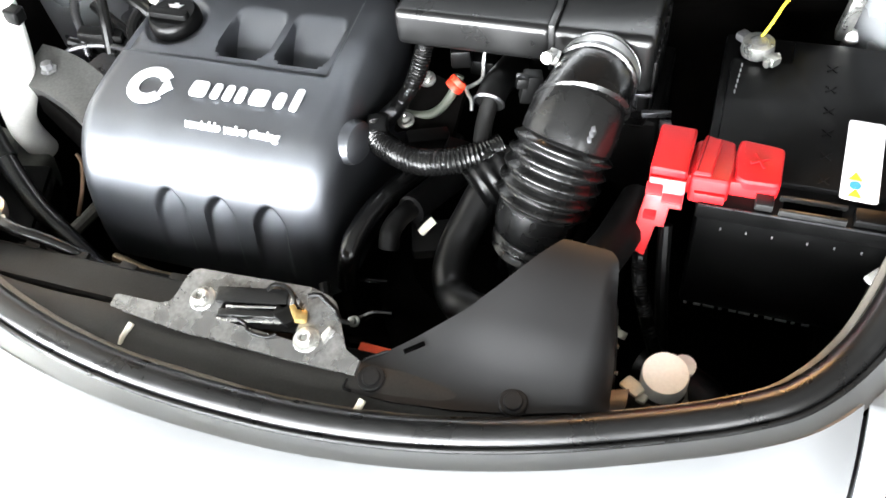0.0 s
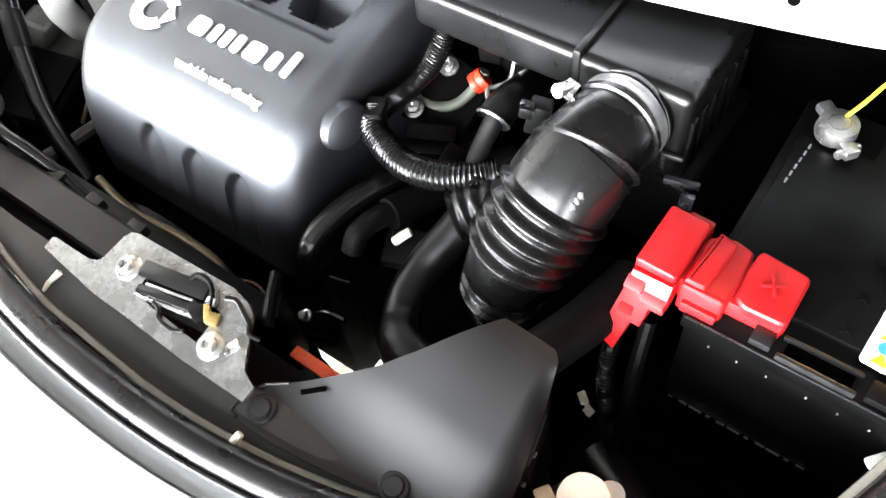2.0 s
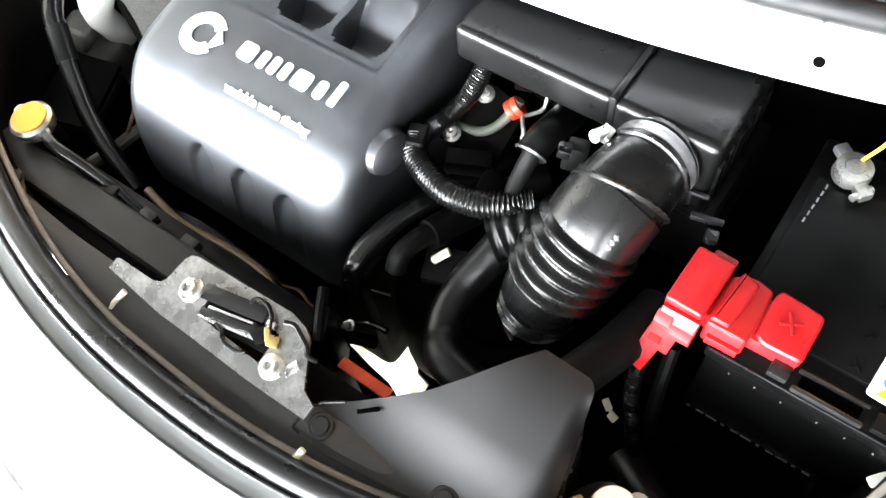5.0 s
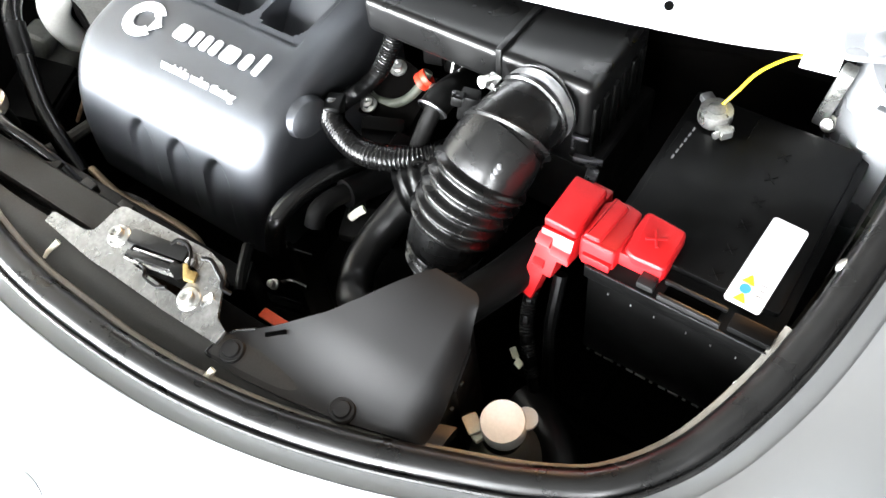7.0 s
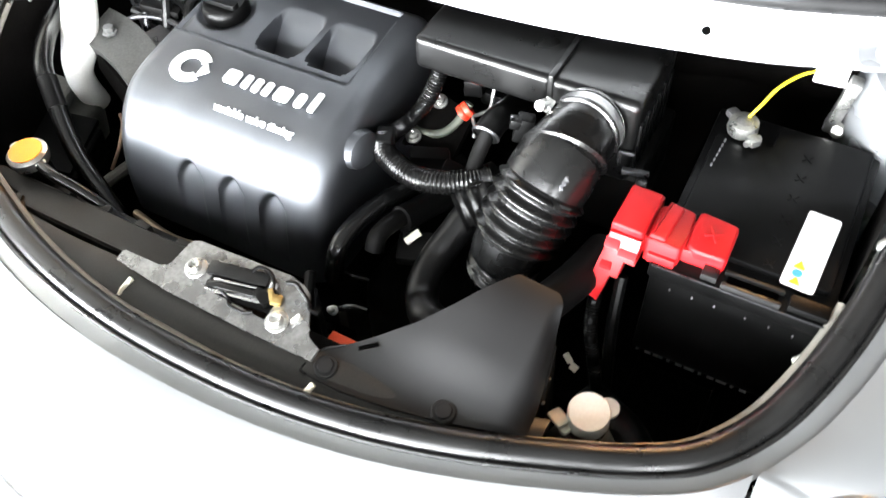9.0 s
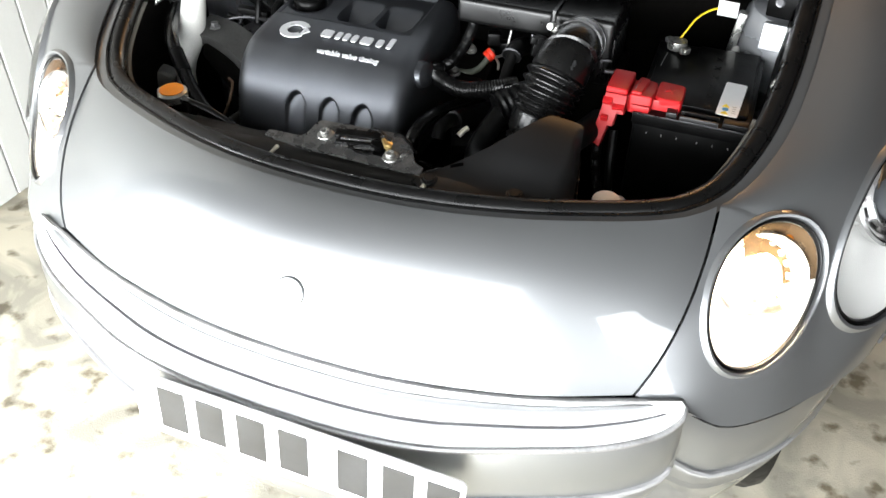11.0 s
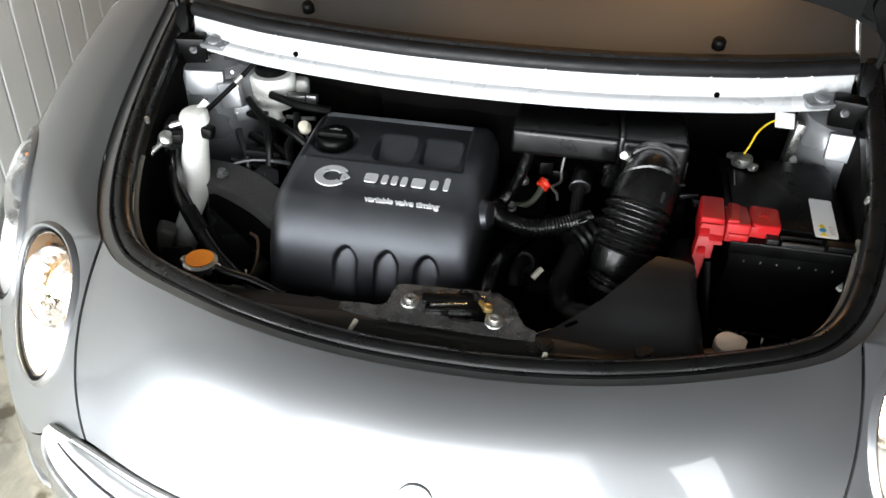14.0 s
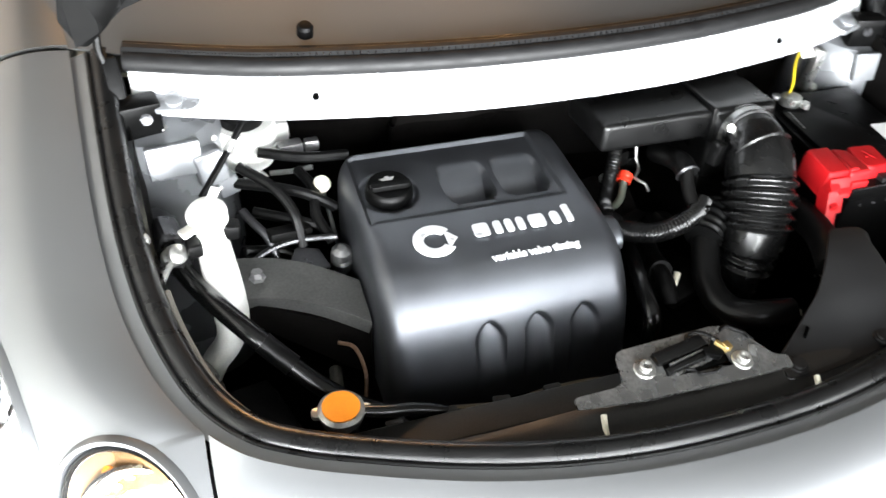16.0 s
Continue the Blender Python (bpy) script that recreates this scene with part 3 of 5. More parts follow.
# rear crossmember, its rubber strip, scuttle and windscreen
R_UP = crv([(-.565, .850, .955), (-.46, .808, .956), (-.37, .780, .957), (-.18, .748, .958), (0, .738, .959), (.18, .750, .958), (.37, .786, .957), (.46, .814, .956), (.565, .855, .955)], 80)


def rail_front(u, v):
    p = pick(R_UP, u)
    prof = [(0.018, 0.004), (0.004, 0.002), (0.0, -0.006), (-0.002, -0.020), (-0.006, -0.030), (-0.016, -0.034), (-0.020, -0.040), (-0.018, -0.052), (0.02, -0.056)]
    s = v * (len(prof) - 1)
    k = min(int(s), len(prof) - 2)
    y = prof[k][0] + (prof[k + 1][0] - prof[k][0]) * (s - k)
    z = prof[k][1] + (prof[k + 1][1] - prof[k][1]) * (s - k)
    return p + Vector((0, y, z))


rail = part("crossmember", joined(lambda b: sheet(b, rail_front, 120, 16)), RAIL, CAR, "pale silver pressed-steel scuttle crossmember")
for x in (-.344, .344, ):
    # hole is a flat disc, its inner shade given by black colour
    part("hole", joined(lambda b: lathe(b, [(0.0, 0.0), (0.0042, 0.0005), (0.0048, 0.0)], frame_to((0, -1, 0.45), (x, .760, .9360)), 16)), material("recess_shade", (.001, .001, .001), .9, spec=0.0), rail, "black disc for the shade in a punched hole")
for x in (-.30, -.2, -.08, .06, .17, .25, .33, .41, .47):
    part("joggle", joined(lambda b: box(b, (0.004, 0.012, 0.026), Matrix.Translation(pick(R_UP, (x + .565) / 1.13) + Vector((0, 0.003, -0.012))), 0.0015)), RAIL, rail)
for s in (-1, 1):
    part("lug", joined(lambda b: prism(b, rounded([(-.03, -.018), (.03, -.014), (.035, .012), (-.03, .016)], 0.012), -0.004, 0.004, Matrix.Translation((s * .515, .818, .921)) @ pose(0, 0, 0, 20, 0, s * 18), 0.002),
                       lambda b: lathe(b, [(0.012, 0.003), (0.012, 0.008), (0.007, 0.010), (0.0, 0.010)], Matrix.Translation((s * .515, .818, .921)) @ pose(0, 0, 0, 20, 0, 0), 16)), INNER, rail, "lug with a bolt")
STRIP = [p + Vector((0, 0.012, 0.008)) for p in R_UP]
part("scuttle_seal", joined(lambda b: tube(b, STRIP, 0.0135, 12), lambda b: tube(b, [p + Vector((0, .010, .009)) for p in STRIP], 0.011, 10), lambda b: tube(b, [p + Vector((0, .021, .011)) for p in STRIP], 0.007, 10)), material("ribbed_seal_rubber", (.004, .004, .0042), .55, 0, .25, 900, 40, .2, spec=.3), CAR, "ribbed black rubber scuttle seal")

seal_ribs = part("seal_rib", joined(*[lambda b, k=k: box(b, (.0022, .012, .006), Matrix.Translation(pick(STRIP, .06 + .88 * k / 150) + Vector((0, .006, .0135))), .0006, 1) for k in range(150)]), BLACK, CAR, "fine ribs of the rubber seal")
tagged(seal_ribs, kind="stuff")


def scuttle_skin(u, v):
    x = (u - 0.5) * 1.37
    f = (x / 0.565 + 1) / 2
    base = pick(R_UP, min(max(f, 0), 1)) + Vector((0, 0.022, 0.012))
    base.x = x
    if abs(x) > 0.565:
        base.y += (abs(x) - 0.565) * 0.55
    top = Vector((x, 1.06 + 0.25 * x * x, 1.075 - 0.06 * x * x))
    mid = base.lerp(top, 0.5) + Vector((0, 0, 0.006))
    return bez(base, mid, top, v)


part("scuttle_panel", joined(lambda b: sheet(b, scuttle_skin, 60, 14, 0.003)), PAINT, CAR, "grey painted scuttle panel below the windscreen")
for x in (-.341, .341):
    part("washer_jet", joined(lambda b: lathe(b, [(0.011, -0.004), (0.011, 0.008), (0.008, 0.012), (0.0, 0.013)], frame_to((0, -0.35, 0.93), (x, .830, .992)), 14)), BLACK, CAR, "black rubber buffer on the scuttle")


def screen_skin(u, v):
    x = (u - 0.5) * 1.36
    a = Vector((x, 1.062 + 0.25 * x * x, 1.073 - 0.06 * x * x))
    b = Vector((x * 0.9, 1.45 + 0.25 * x * x, 1.38 - 0.06 * x * x))
    return a.lerp(b, v)


part("windscreen", joined(lambda b: sheet(b, screen_skin, 40, 6, 0.004)), SCREEN, CAR, "dark windscreen")
for s in (1, -1):
    hind = part("wheel", joined(lambda b: lathe(b, [(0.16, -0.07), (0.27, -0.075), (0.285, -0.05), (0.288, 0.0), (0.285, 0.05), (0.27, 0.075), (0.16, 0.07)], Matrix.Translation((s * .72, 2.95, .288)) @ pose(0, 0, 0, 0, 90, 0), 40)), RUBBER, CAR, "black tyre")
    part("rim", joined(lambda b: lathe(b, [(0.165, -0.06), (0.165, 0.06), (0.12, 0.05 * s), (0.0, 0.045 * s)], Matrix.Translation((s * .72, 2.95, .288)) @ pose(0, 0, 0, 0, 90, 0), 40)), STEEL, hind)

    def pillar(u, v, s=s):
        a = Vector((.634, .910, .971)).lerp(Vector((.69, 1.25, 1.06)), u)
        c = Vector((.842, .910, .50)).lerp(Vector((.848, 1.25, .50)), u)
        b = Vector((.878, .910, 1.002)).lerp(Vector((.885, 1.25, 1.06)), u)
        p = bez(a, b, c, v)
        return p if s > 0 else mirror(p)
    part("pillar_panel", joined(lambda b: sheet(b, pillar, 8, 24, 0.004)), PAINT, CAR, "grey painted windscreen pillar foot")
    part("door_panel", joined(lambda b: sheet(b, lambda u, v: Vector((s * (.842 + 0.01 * math.sin(3.1 * v)), 1.254 + 2.1 * u, .97 - .73 * v)), 10, 8, 0.004)), PAINT, CAR, "grey side panel")
    part("side_window", joined(lambda b: sheet(b, lambda u, v: Vector((s * (.842 - .235 * v - .02 * math.sin(3.1 * v)), 1.26 + .36 * v + (1.90 - .50 * v) * u, .975 + .40 * v)), 10, 6, 0.004)), SCREEN, CAR, "dark side window")
    wheel = part("wheel", joined(lambda b: lathe(b, [(0.16, -0.07), (0.27, -0.075), (0.285, -0.05), (0.288, 0.0), (0.285, 0.05), (0.27, 0.075), (0.16, 0.07)], Matrix.Translation((s * .665, .70, .288)) @ pose(0, 0, 0, 0, 90, 0), 40)), RUBBER, CAR, "black tyre")
    part("rim", joined(lambda b: lathe(b, [(0.165, -0.06), (0.165, 0.06), (0.12, 0.05 * s), (0.0, 0.045 * s)], Matrix.Translation((s * .665, .70, .288)) @ pose(0, 0, 0, 0, 90, 0), 40)), STEEL, wheel)

part("roof", joined(lambda b: sheet(b, lambda u, v: Vector(((u - .5) * 1.20, 1.455 + 1.50 * v + .09 * (2 * u - 1) ** 2 * (1 - v), 1.372 + .07 * math.sin(math.pi * u) + .05 * math.sin(math.pi * v))), 20, 16, 0.004)), PAINT, CAR, "grey painted roof")
part("tailgate", joined(lambda b: sheet(b, lambda u, v: bez(Vector(((u - .5) * 1.20, 2.97, 1.372 + .07 * math.sin(math.pi * u))), Vector(((u - .5) * 1.60, 3.30, 1.10)), Vector(((u - .5) * 1.68, 3.38, .30)), v), 20, 14, 0.004)), PAINT, CAR, "grey painted tailgate")
# raised bonnet, black lined underneath, hinged at the scuttle's corners and leaning over the bay
LIFT = radians(71)


def bonnet_skin(u, v):
    x = (u - 0.5) * 2
    w = 0.615 - 0.085 * max(0, v - .35) ** 2 / .42
    s0 = 0.085 * (1 - abs(x) ** 5)
    s1 = 0.60 - 0.17 * x * x
    s = s0 + (s1 - s0) * v
    up = 0.035 * math.sin(math.pi * min(1, .15 + v)) * (1 - x * x)
    return Vector((x * w, .845 - s * math.cos(LIFT) + up * math.sin(LIFT), 1.006 + s * math.sin(LIFT) + up * math.cos(LIFT)))


bonnet = part("bonnet", joined(lambda b: sheet(b, bonnet_skin, 40, 24, 0.018)), material("bonnet_lining", (0.003, 0.003, 0.003), 0.7, spec=0.1), CAR, "raised bonnet with a dark underside")
# ---- engine bay: large dark forms ----
bay_floor = thing("undertray", "dark plastic tray under the engine", "tray", (0, .55, .26))
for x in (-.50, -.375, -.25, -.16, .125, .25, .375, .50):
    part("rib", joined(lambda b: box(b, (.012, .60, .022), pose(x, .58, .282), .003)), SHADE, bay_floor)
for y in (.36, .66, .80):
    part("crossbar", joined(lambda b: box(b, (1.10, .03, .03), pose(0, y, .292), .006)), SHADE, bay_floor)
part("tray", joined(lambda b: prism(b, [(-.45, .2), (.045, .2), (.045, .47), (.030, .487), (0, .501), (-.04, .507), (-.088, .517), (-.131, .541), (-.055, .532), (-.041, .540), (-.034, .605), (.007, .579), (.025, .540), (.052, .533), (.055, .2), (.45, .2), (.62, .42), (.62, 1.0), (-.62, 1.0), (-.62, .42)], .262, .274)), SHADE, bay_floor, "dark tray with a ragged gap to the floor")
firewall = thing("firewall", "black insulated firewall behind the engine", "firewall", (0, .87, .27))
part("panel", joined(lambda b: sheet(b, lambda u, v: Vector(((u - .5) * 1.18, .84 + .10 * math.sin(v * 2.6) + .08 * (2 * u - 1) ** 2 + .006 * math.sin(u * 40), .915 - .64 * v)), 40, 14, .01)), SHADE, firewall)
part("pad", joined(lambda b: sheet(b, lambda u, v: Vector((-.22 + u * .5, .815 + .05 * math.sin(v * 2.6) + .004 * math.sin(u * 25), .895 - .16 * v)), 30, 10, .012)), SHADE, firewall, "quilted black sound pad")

engine = thing("engine", "near-black shaded engine block below its cover", "engine", (-.15, .62, .275))
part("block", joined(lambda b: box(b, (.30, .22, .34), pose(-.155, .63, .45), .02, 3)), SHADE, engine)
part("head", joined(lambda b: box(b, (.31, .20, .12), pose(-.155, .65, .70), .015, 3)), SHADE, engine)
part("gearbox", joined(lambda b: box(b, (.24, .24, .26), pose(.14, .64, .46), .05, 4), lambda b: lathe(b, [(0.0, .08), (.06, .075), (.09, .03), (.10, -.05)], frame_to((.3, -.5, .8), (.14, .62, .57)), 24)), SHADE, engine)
part("exhaust_shield", joined(lambda b: sheet(b, lambda u, v: Vector((-.30 + .27 * u, .462 + .035 * v * v + .004 * math.sin(u * 30), .615 - .16 * (1 - v) * .2 - .15 * v)), 24, 8, .003)), RUST, engine, "brown rusty exhaust heat shield")

# radiator behind the front strip
radiator = thing("radiator", "dark radiator with fine fins and fan cowl", "radiator", (-.05, .385, .275))
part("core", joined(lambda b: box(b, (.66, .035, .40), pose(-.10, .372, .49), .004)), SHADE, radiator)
part("top_tank", joined(lambda b: box(b, (.47, .045, .035), pose(-.205, .390, .690), .008, 3)), DUSTY, radiator, "dusty black radiator tank")
part("cowl", joined(lambda b: box(b, (.42, .03, .30), pose(-.18, .425, .52), .01), lambda b: lathe(b, [(.13, -.02), (.135, .02), (.12, .025), (.115, -.02)], frame_to((0, 1, 0), (-.18, .44, .50)), 32)), BLACK, radiator)
for k in range(5):
    part("clip", joined(lambda b: box(b, (.022, .012, .014), pose(-.40 + .065 * k, .418, .692, 0, 0, 8 * (k % 3 - 1)), .003)), DUSTY, radiator)

# ---- front strip over the radiator, with the latch ----
strip = thing("slam_panel", "dusty dark grey plastic strip behind the front seal", "panel", (0, .33, .73))
S_IN = crv([(-.52, .44, .722), (-.44, .39, .722), (-.36, .362, .726), (-.25, .350, .732), (-.148, .348, .738), (0, .346, .742), (.10, .346, .742), (.2, .352, .742), (.30, .372, .735), (.35, .39, .73)], 60)


def strip_skin(u, v):
    b = pick(S_IN, u)
    s = (b.x / .627 + 1) / 2
    best = min(LOOP, key=lambda p: abs(p.x - b.x) + (0 if p.y < .47 else 9))
    a = Vector((b.x, best.y + .050, .731))
    p = a.lerp(b, v)
    p.z += .004 * math.sin(math.pi * v)
    return p


part("strip", joined(lambda b: sheet(b, strip_skin, 70, 8, .012)), DUSTY, strip)
latch_m = Matrix.Translation((0.0, .36, .757)) @ pose(0, 0, 0, 12, 0, -3)
PLATE = [[(-.150, -.030), (-.150, -.018), (-.147, -.016), (-.100, -.013), (-.091, -.009), (-.088, -.003), (-.0855, .022), (-.082, .029), (-.075, .032), (-.036, .0356), (-.036, -.0325), (-.07, -.034)],
         [(-.036, .020), (-.036, .0356), (.043, .043), (.047, .0425), (.047, .020)],
         [(.047, .0425), (.064, .0395), (.073, .035), (.079, .027), (.0965, .000), (.101, -.006), (.117, -.012), (.117, -.026), (.047, -.0305)],
         [(-.036, -.0325), (-.036, -.012), (.047, -.012), (.047, -.0305), (.02, -.031)]]
part("latch_plate", joined(*[lambda b, o=o: prism(b, o, -.004, 0, latch_m) for o in PLATE]), material("grey_sheet", (.19, .19, .186), .29, .75, .42, 220, 40, .15, 0.0, .10), strip, "scuffed grey latch plate with an opening")
# thin sheet in the shade colour darkens the opening from below
part("latch_well", joined(lambda b: box(b, (.092, .046, .004), latch_m @ pose(.004, .004, -.040), .001)), SHADE, strip, "near-black sheet for the shade below the plate")

latch = thing("bonnet_latch", "black and brass bonnet latch with two bright bolts", "latch", (0, .36, .757))
def lw(x, y, h, sink=.010):
    """A point of the latch, at the height h over its sunken base."""
    return Vector((x - .009, y + .001, .757 + (y - .36) * .2126 + h - sink))


def lbar(bm, a, c, w, t, h, bevel=.0012):
    """A flat bar on the latch plate from a to c."""
    p, q = lw(*a, h), lw(*c, h)
    box(bm, ((q - p).length, w, t), Matrix.Translation((p + q) / 2) @ pose(0, 0, 0, 12, 0, math.degrees(math.atan2(q.y - p.y, q.x - p.x))), bevel)


part("body", joined(lambda b: lbar(b, (-.030, .361), (.064, .372), .030, .004, .003)), BLACK, latch)
part("upper_bar", joined(lambda b: lbar(b, (-.034, .371), (.036, .384), .016, .012, .009, .002)), GLOSSY, latch)
part("lower_bar", joined(lambda b: lbar(b, (-.026, .355), (.034, .367), .007, .010, .008)), GLOSSY, latch)
part("slide", joined(lambda b: lbar(b, (-.029, .3485), (.042, .3635), .0045, .004, .006)), CHROME, latch, "bright sliding tongue")
part("spring", joined(lambda b: lbar(b, (-.020, .3605), (.030, .3715), .003, .004, .012)), CHROME, latch, "bright spring strip")
part("hook", joined(lambda b: tube(b, [lw(*q, .004) for q in ((.014, .384, .008), (.019, .391, .009), (.032, .391, .010), (.043, .384, .010), (.050, .374, .011))], .0022, 8, 30)), BLACK, latch)
part("lower_hook", joined(lambda b: tube(b, [lw(*q, .004) for q in ((-.004, .352, .006), (.006, .349, .006), (.012, .343, .006), (.030, .342, .006), (.040, .346, .007))], .0018, 8, 30)), BLACK, latch)
part("claw", joined(lambda b: prism(b, rounded([(-.014, -.007), (.010, -.013), (.017, -.004), (.011, .004), (.015, .015), (.004, .019), (-.003, .006), (-.014, .007)], .003, 2), .006, .018, latch_m @ pose(.030, .010, -.010, 0, 0, -6) @ Matrix.Diagonal((.75, .75, .8, 1)), .0015)), BLACK, latch)
part("striker", joined(lambda b: box(b, (.012, .011, .009), Matrix.Translation(lw(.057, .367, .014)) @ pose(0, 0, 0, 10, 15, 20), .002), lambda b: box(b, (.006, .014, .006), Matrix.Translation(lw(.050, .369, .016)) @ pose(0, 0, 0, 12, 0, 40), .0015)), BRASS, latch, "worn brass catch")
part("tongue_end", joined(lambda b: box(b, (.009, .008, .006), Matrix.Translation(lw(.047, .378, .015)) @ pose(0, 0, 0, 12, 0, 10), .0015)), CHROME, latch)
part("cable", joined(lambda b: tube(b, [lw(*q, .002) for q in ((.058, .386, .010), (.068, .389, .010), (.078, .385, .007), (.088, .380, .005), (.093, .374, .003), (.100, .376, -.004))], .0026, 8, 24)), BLACK, latch)
for p in ((-.058, .366, .757), (.060, .350, .754)):
    part("bolt", joined(lambda b: lathe(b, [(.0130, -.002), (.0130, .0015), (.0118, .003), (.0078, .0036), (.0076, .009), (.0062, .0105), (.004, .0100), (.0034, .007), (0, .007)], Matrix.Translation(p) @ pose(0, 0, 0, 12, 0, 0), 24)), ZINC, latch, "bright flanged bolt")
part("tab", joined(lambda b: box(b, (.010, .016, .003), Matrix.Translation((.078, .358, .757)) @ pose(0, 0, 0, 20, 0, -30), .001)), CHROME, latch)
for p, r in (((-.128, .316, .736), 0), ((.128, .294, .744), 1)):
    clip = thing("lip_clip", "small cream clip on the bay's lip", "clip", p, "lip clips")
    part("peg", joined(lambda b: tube(b, [Vector(p) + Vector((0, -.006, -.004)), Vector(p), Vector(p) + Vector((.004, .014, .006))], .0035, 8)), CREAM, clip)

# ---- engine cover ----
cover = thing("engine_cover", "satin black moulded engine cover with silver lettering", "engine cover", (-.155, .64, .62))
PROF = [(.812, .775), (.806, .806), (.792, .822), (.770, .8235), (.72, .819), (.66, .8135), (.60, .806), (.568, .799), (.548, .7905), (.529, .774), (.512, .750), (.501, .725), (.492, .69), (.4865, .65), (.486, .615)]
CX0, CX1 = -.322, .010
PC = [Vector((0, *p)) for p in PROF]
PROF_C = crv(PC, 200)


def cover_skin(u, v):
    x = CX0 + (CX1 - CX0) * u
    p = pick(PROF_C, v).copy()
    d = min(x - CX0, CX1 - x)
    r = .032
    if d < r:
        k = 1 - math.sqrt(max(0, 1 - (1 - d / r) ** 2))
        p += Vector((0, (.64 - p.y) * .22, (.60 - p.z) * .17)) * k
    p.x = x
    # sunk rear field with two scoops and the filler's well
    if p.z > .78:
        inx = min(max((x + .306) / .004, 0), 1) * min(max((-.034 - .02 * (p.y - .65) - x) / .004, 0), 1)
        iny = min(max((p.y - .645) / .004, 0), 1) * min(max((.788 - p.y) / .004, 0), 1)
        p.z -= .006 * inx * iny
        for cx in (-.158, -.080):
            w = (abs(x - cx) / .034) ** 5 + (abs(p.y - .703) / .042) ** 4
            if w < 1:
                p.z -= .046 * min(1, (1 - w) / .25) * min(1, max(.03, (.748 - p.y) / .056)) ** 1.6
        e = math.hypot(x + .265, p.y - .706)
        if e < .040:
            p.z -= .006 * min(1, (.040 - e) / .004)
    # thumb flutes in the front
    for cx in (-.190, -.125, -.062):
        w = .0195
        t = (.738 - p.z - .02 * ((x - cx) / w) ** 2) / .085
        if abs(x - cx) < w and 0 < t < 1 and p.y < .56:
            p.y += .013 * (1 - t) * min(1, t * 14) * (1 - ((x - cx) / w) ** 2) ** .5
            p.z -= .005 * (1 - t) * min(1, t * 14)
    return p


def cover_make(b):
    nu, nv = 150, 170
    g = [[b.verts.new(cover_skin(i / nu, j / nv)) for j in range(nv + 1)] for i in range(nu + 1)]
    for i in range(nu):
        for j in range(nv):
            b.faces.new((g[i][j], g[i + 1][j], g[i + 1][j + 1], g[i][j + 1]))
    for i, x in ((0, CX0), (nu, CX1)):
        low = [b.verts.new((v.co.x, v.co.y * .985 + .0096, .61)) for v in g[i]]
        for j in range(nv):
            b.faces.new((g[i][j], g[i][j + 1], low[j + 1], low[j]))


part("shell", joined(cover_make), COVER, cover, "", 50)
part("side_boss", joined(lambda b: lathe(b, [(.030, -.01), (.026, .006), (.018, .010), (0, .010)], frame_to((1, -.12, .18), (.013, .592, .770)), 24, (1, .8))), COVER, cover)
cm = Matrix.Translation((-.155, .60, .8075)) @ pose(0, 0, 0, 7.5, 0, 0)
ringm = Matrix.Translation((-.236, .594, .8062)) @ pose(0, 0, 0, 7.0, 0, 0)


def emblem(b):
    outer, inner = .0275, .0135
    n = 40
    a = [i / n * 2 * math.pi * .80 + .63 for i in range(n + 1)]
    for lo, hi in ((0, .0022),):
        o = [(outer * math.cos(t), outer * math.sin(t)) for t in a]
        q = [(inner * math.cos(t), inner * math.sin(t)) for t in reversed(a)]
        prism(b, o + q, lo, hi, ringm, .0006, 1)
    prism(b, [(.0155, -.0165), (.0300, 0), (.0155, .0165)], 0, .0022, ringm, .0006, 1)


part("emblem", joined(emblem), SILVER, cover, "silver ring emblem")
# brand word drawn as plain rounded blocks
x = -.186
for k, (w, h) in enumerate(((.026, .022), (.041, .022), (.027, .022), (.015, .022), (.0145, .031))):
    m = cm @ pose(x + w / 2 + .155, -.0085 + h / 2 - .004, .0, 0, 0, 0)

    def block(b, w=w, h=h, m=m, k=k):
        o = rounded([(-w / 2, -h / 2), (w / 2, -h / 2), (w / 2, h / 2), (-w / 2, h / 2)], .006, 3)
        if k == 1:
            for q in (-.0155, 0, .0155):
                prism(b, rounded([(q - .005, -h / 2), (q + .005, -h / 2), (q + .005, h / 2), (q - .005, h / 2)], .004, 2), 0, .0024, m)
        elif k == 4:
            prism(b, rounded([(-.0045, -h / 2), (.0045, -h / 2), (.0045, h / 2), (-.0045, h / 2)], .003, 2), 0, .0024, m)
        else:
            prism(b, [(q[0] * .8, q[1]) for q in o], 0, .0024, m)
    part("raised_mark", joined(block), SILVER, cover, "raised silver mark")
    x += w + .0043
text_mesh("small_lettering", "variable valve timing", .0135, Matrix.Translation((-.114, .5555, .7955)) @ pose(0, 0, 0, 19, 0, 0), SILVER, cover, .0008, "small silver lettering", 1.06, .0003)

cap = thing("oil_filler_cap", "black ribbed oil filler cap with a white symbol", "cap", (-.265, .706, .812))
capm = Matrix.Translation((-.265, .706, .8115)) @ pose(0, 0, 0, 6, 0, 0)
part("cap", joined(lambda b: lathe(b, [(.032, -.004), (.032, .006), (.030, .012), (.028, .014), (.024, .0135), (0, .0135)], capm, 40)), BLACK, cap)
part("grip", joined(lambda b: prism(b, rounded([(-.027, -.0065), (.027, -.0065), (.027, .0065), (-.027, .0065)], .006), .012, .021, capm @ pose(0, -.006, 0), .002)), BLACK, cap)
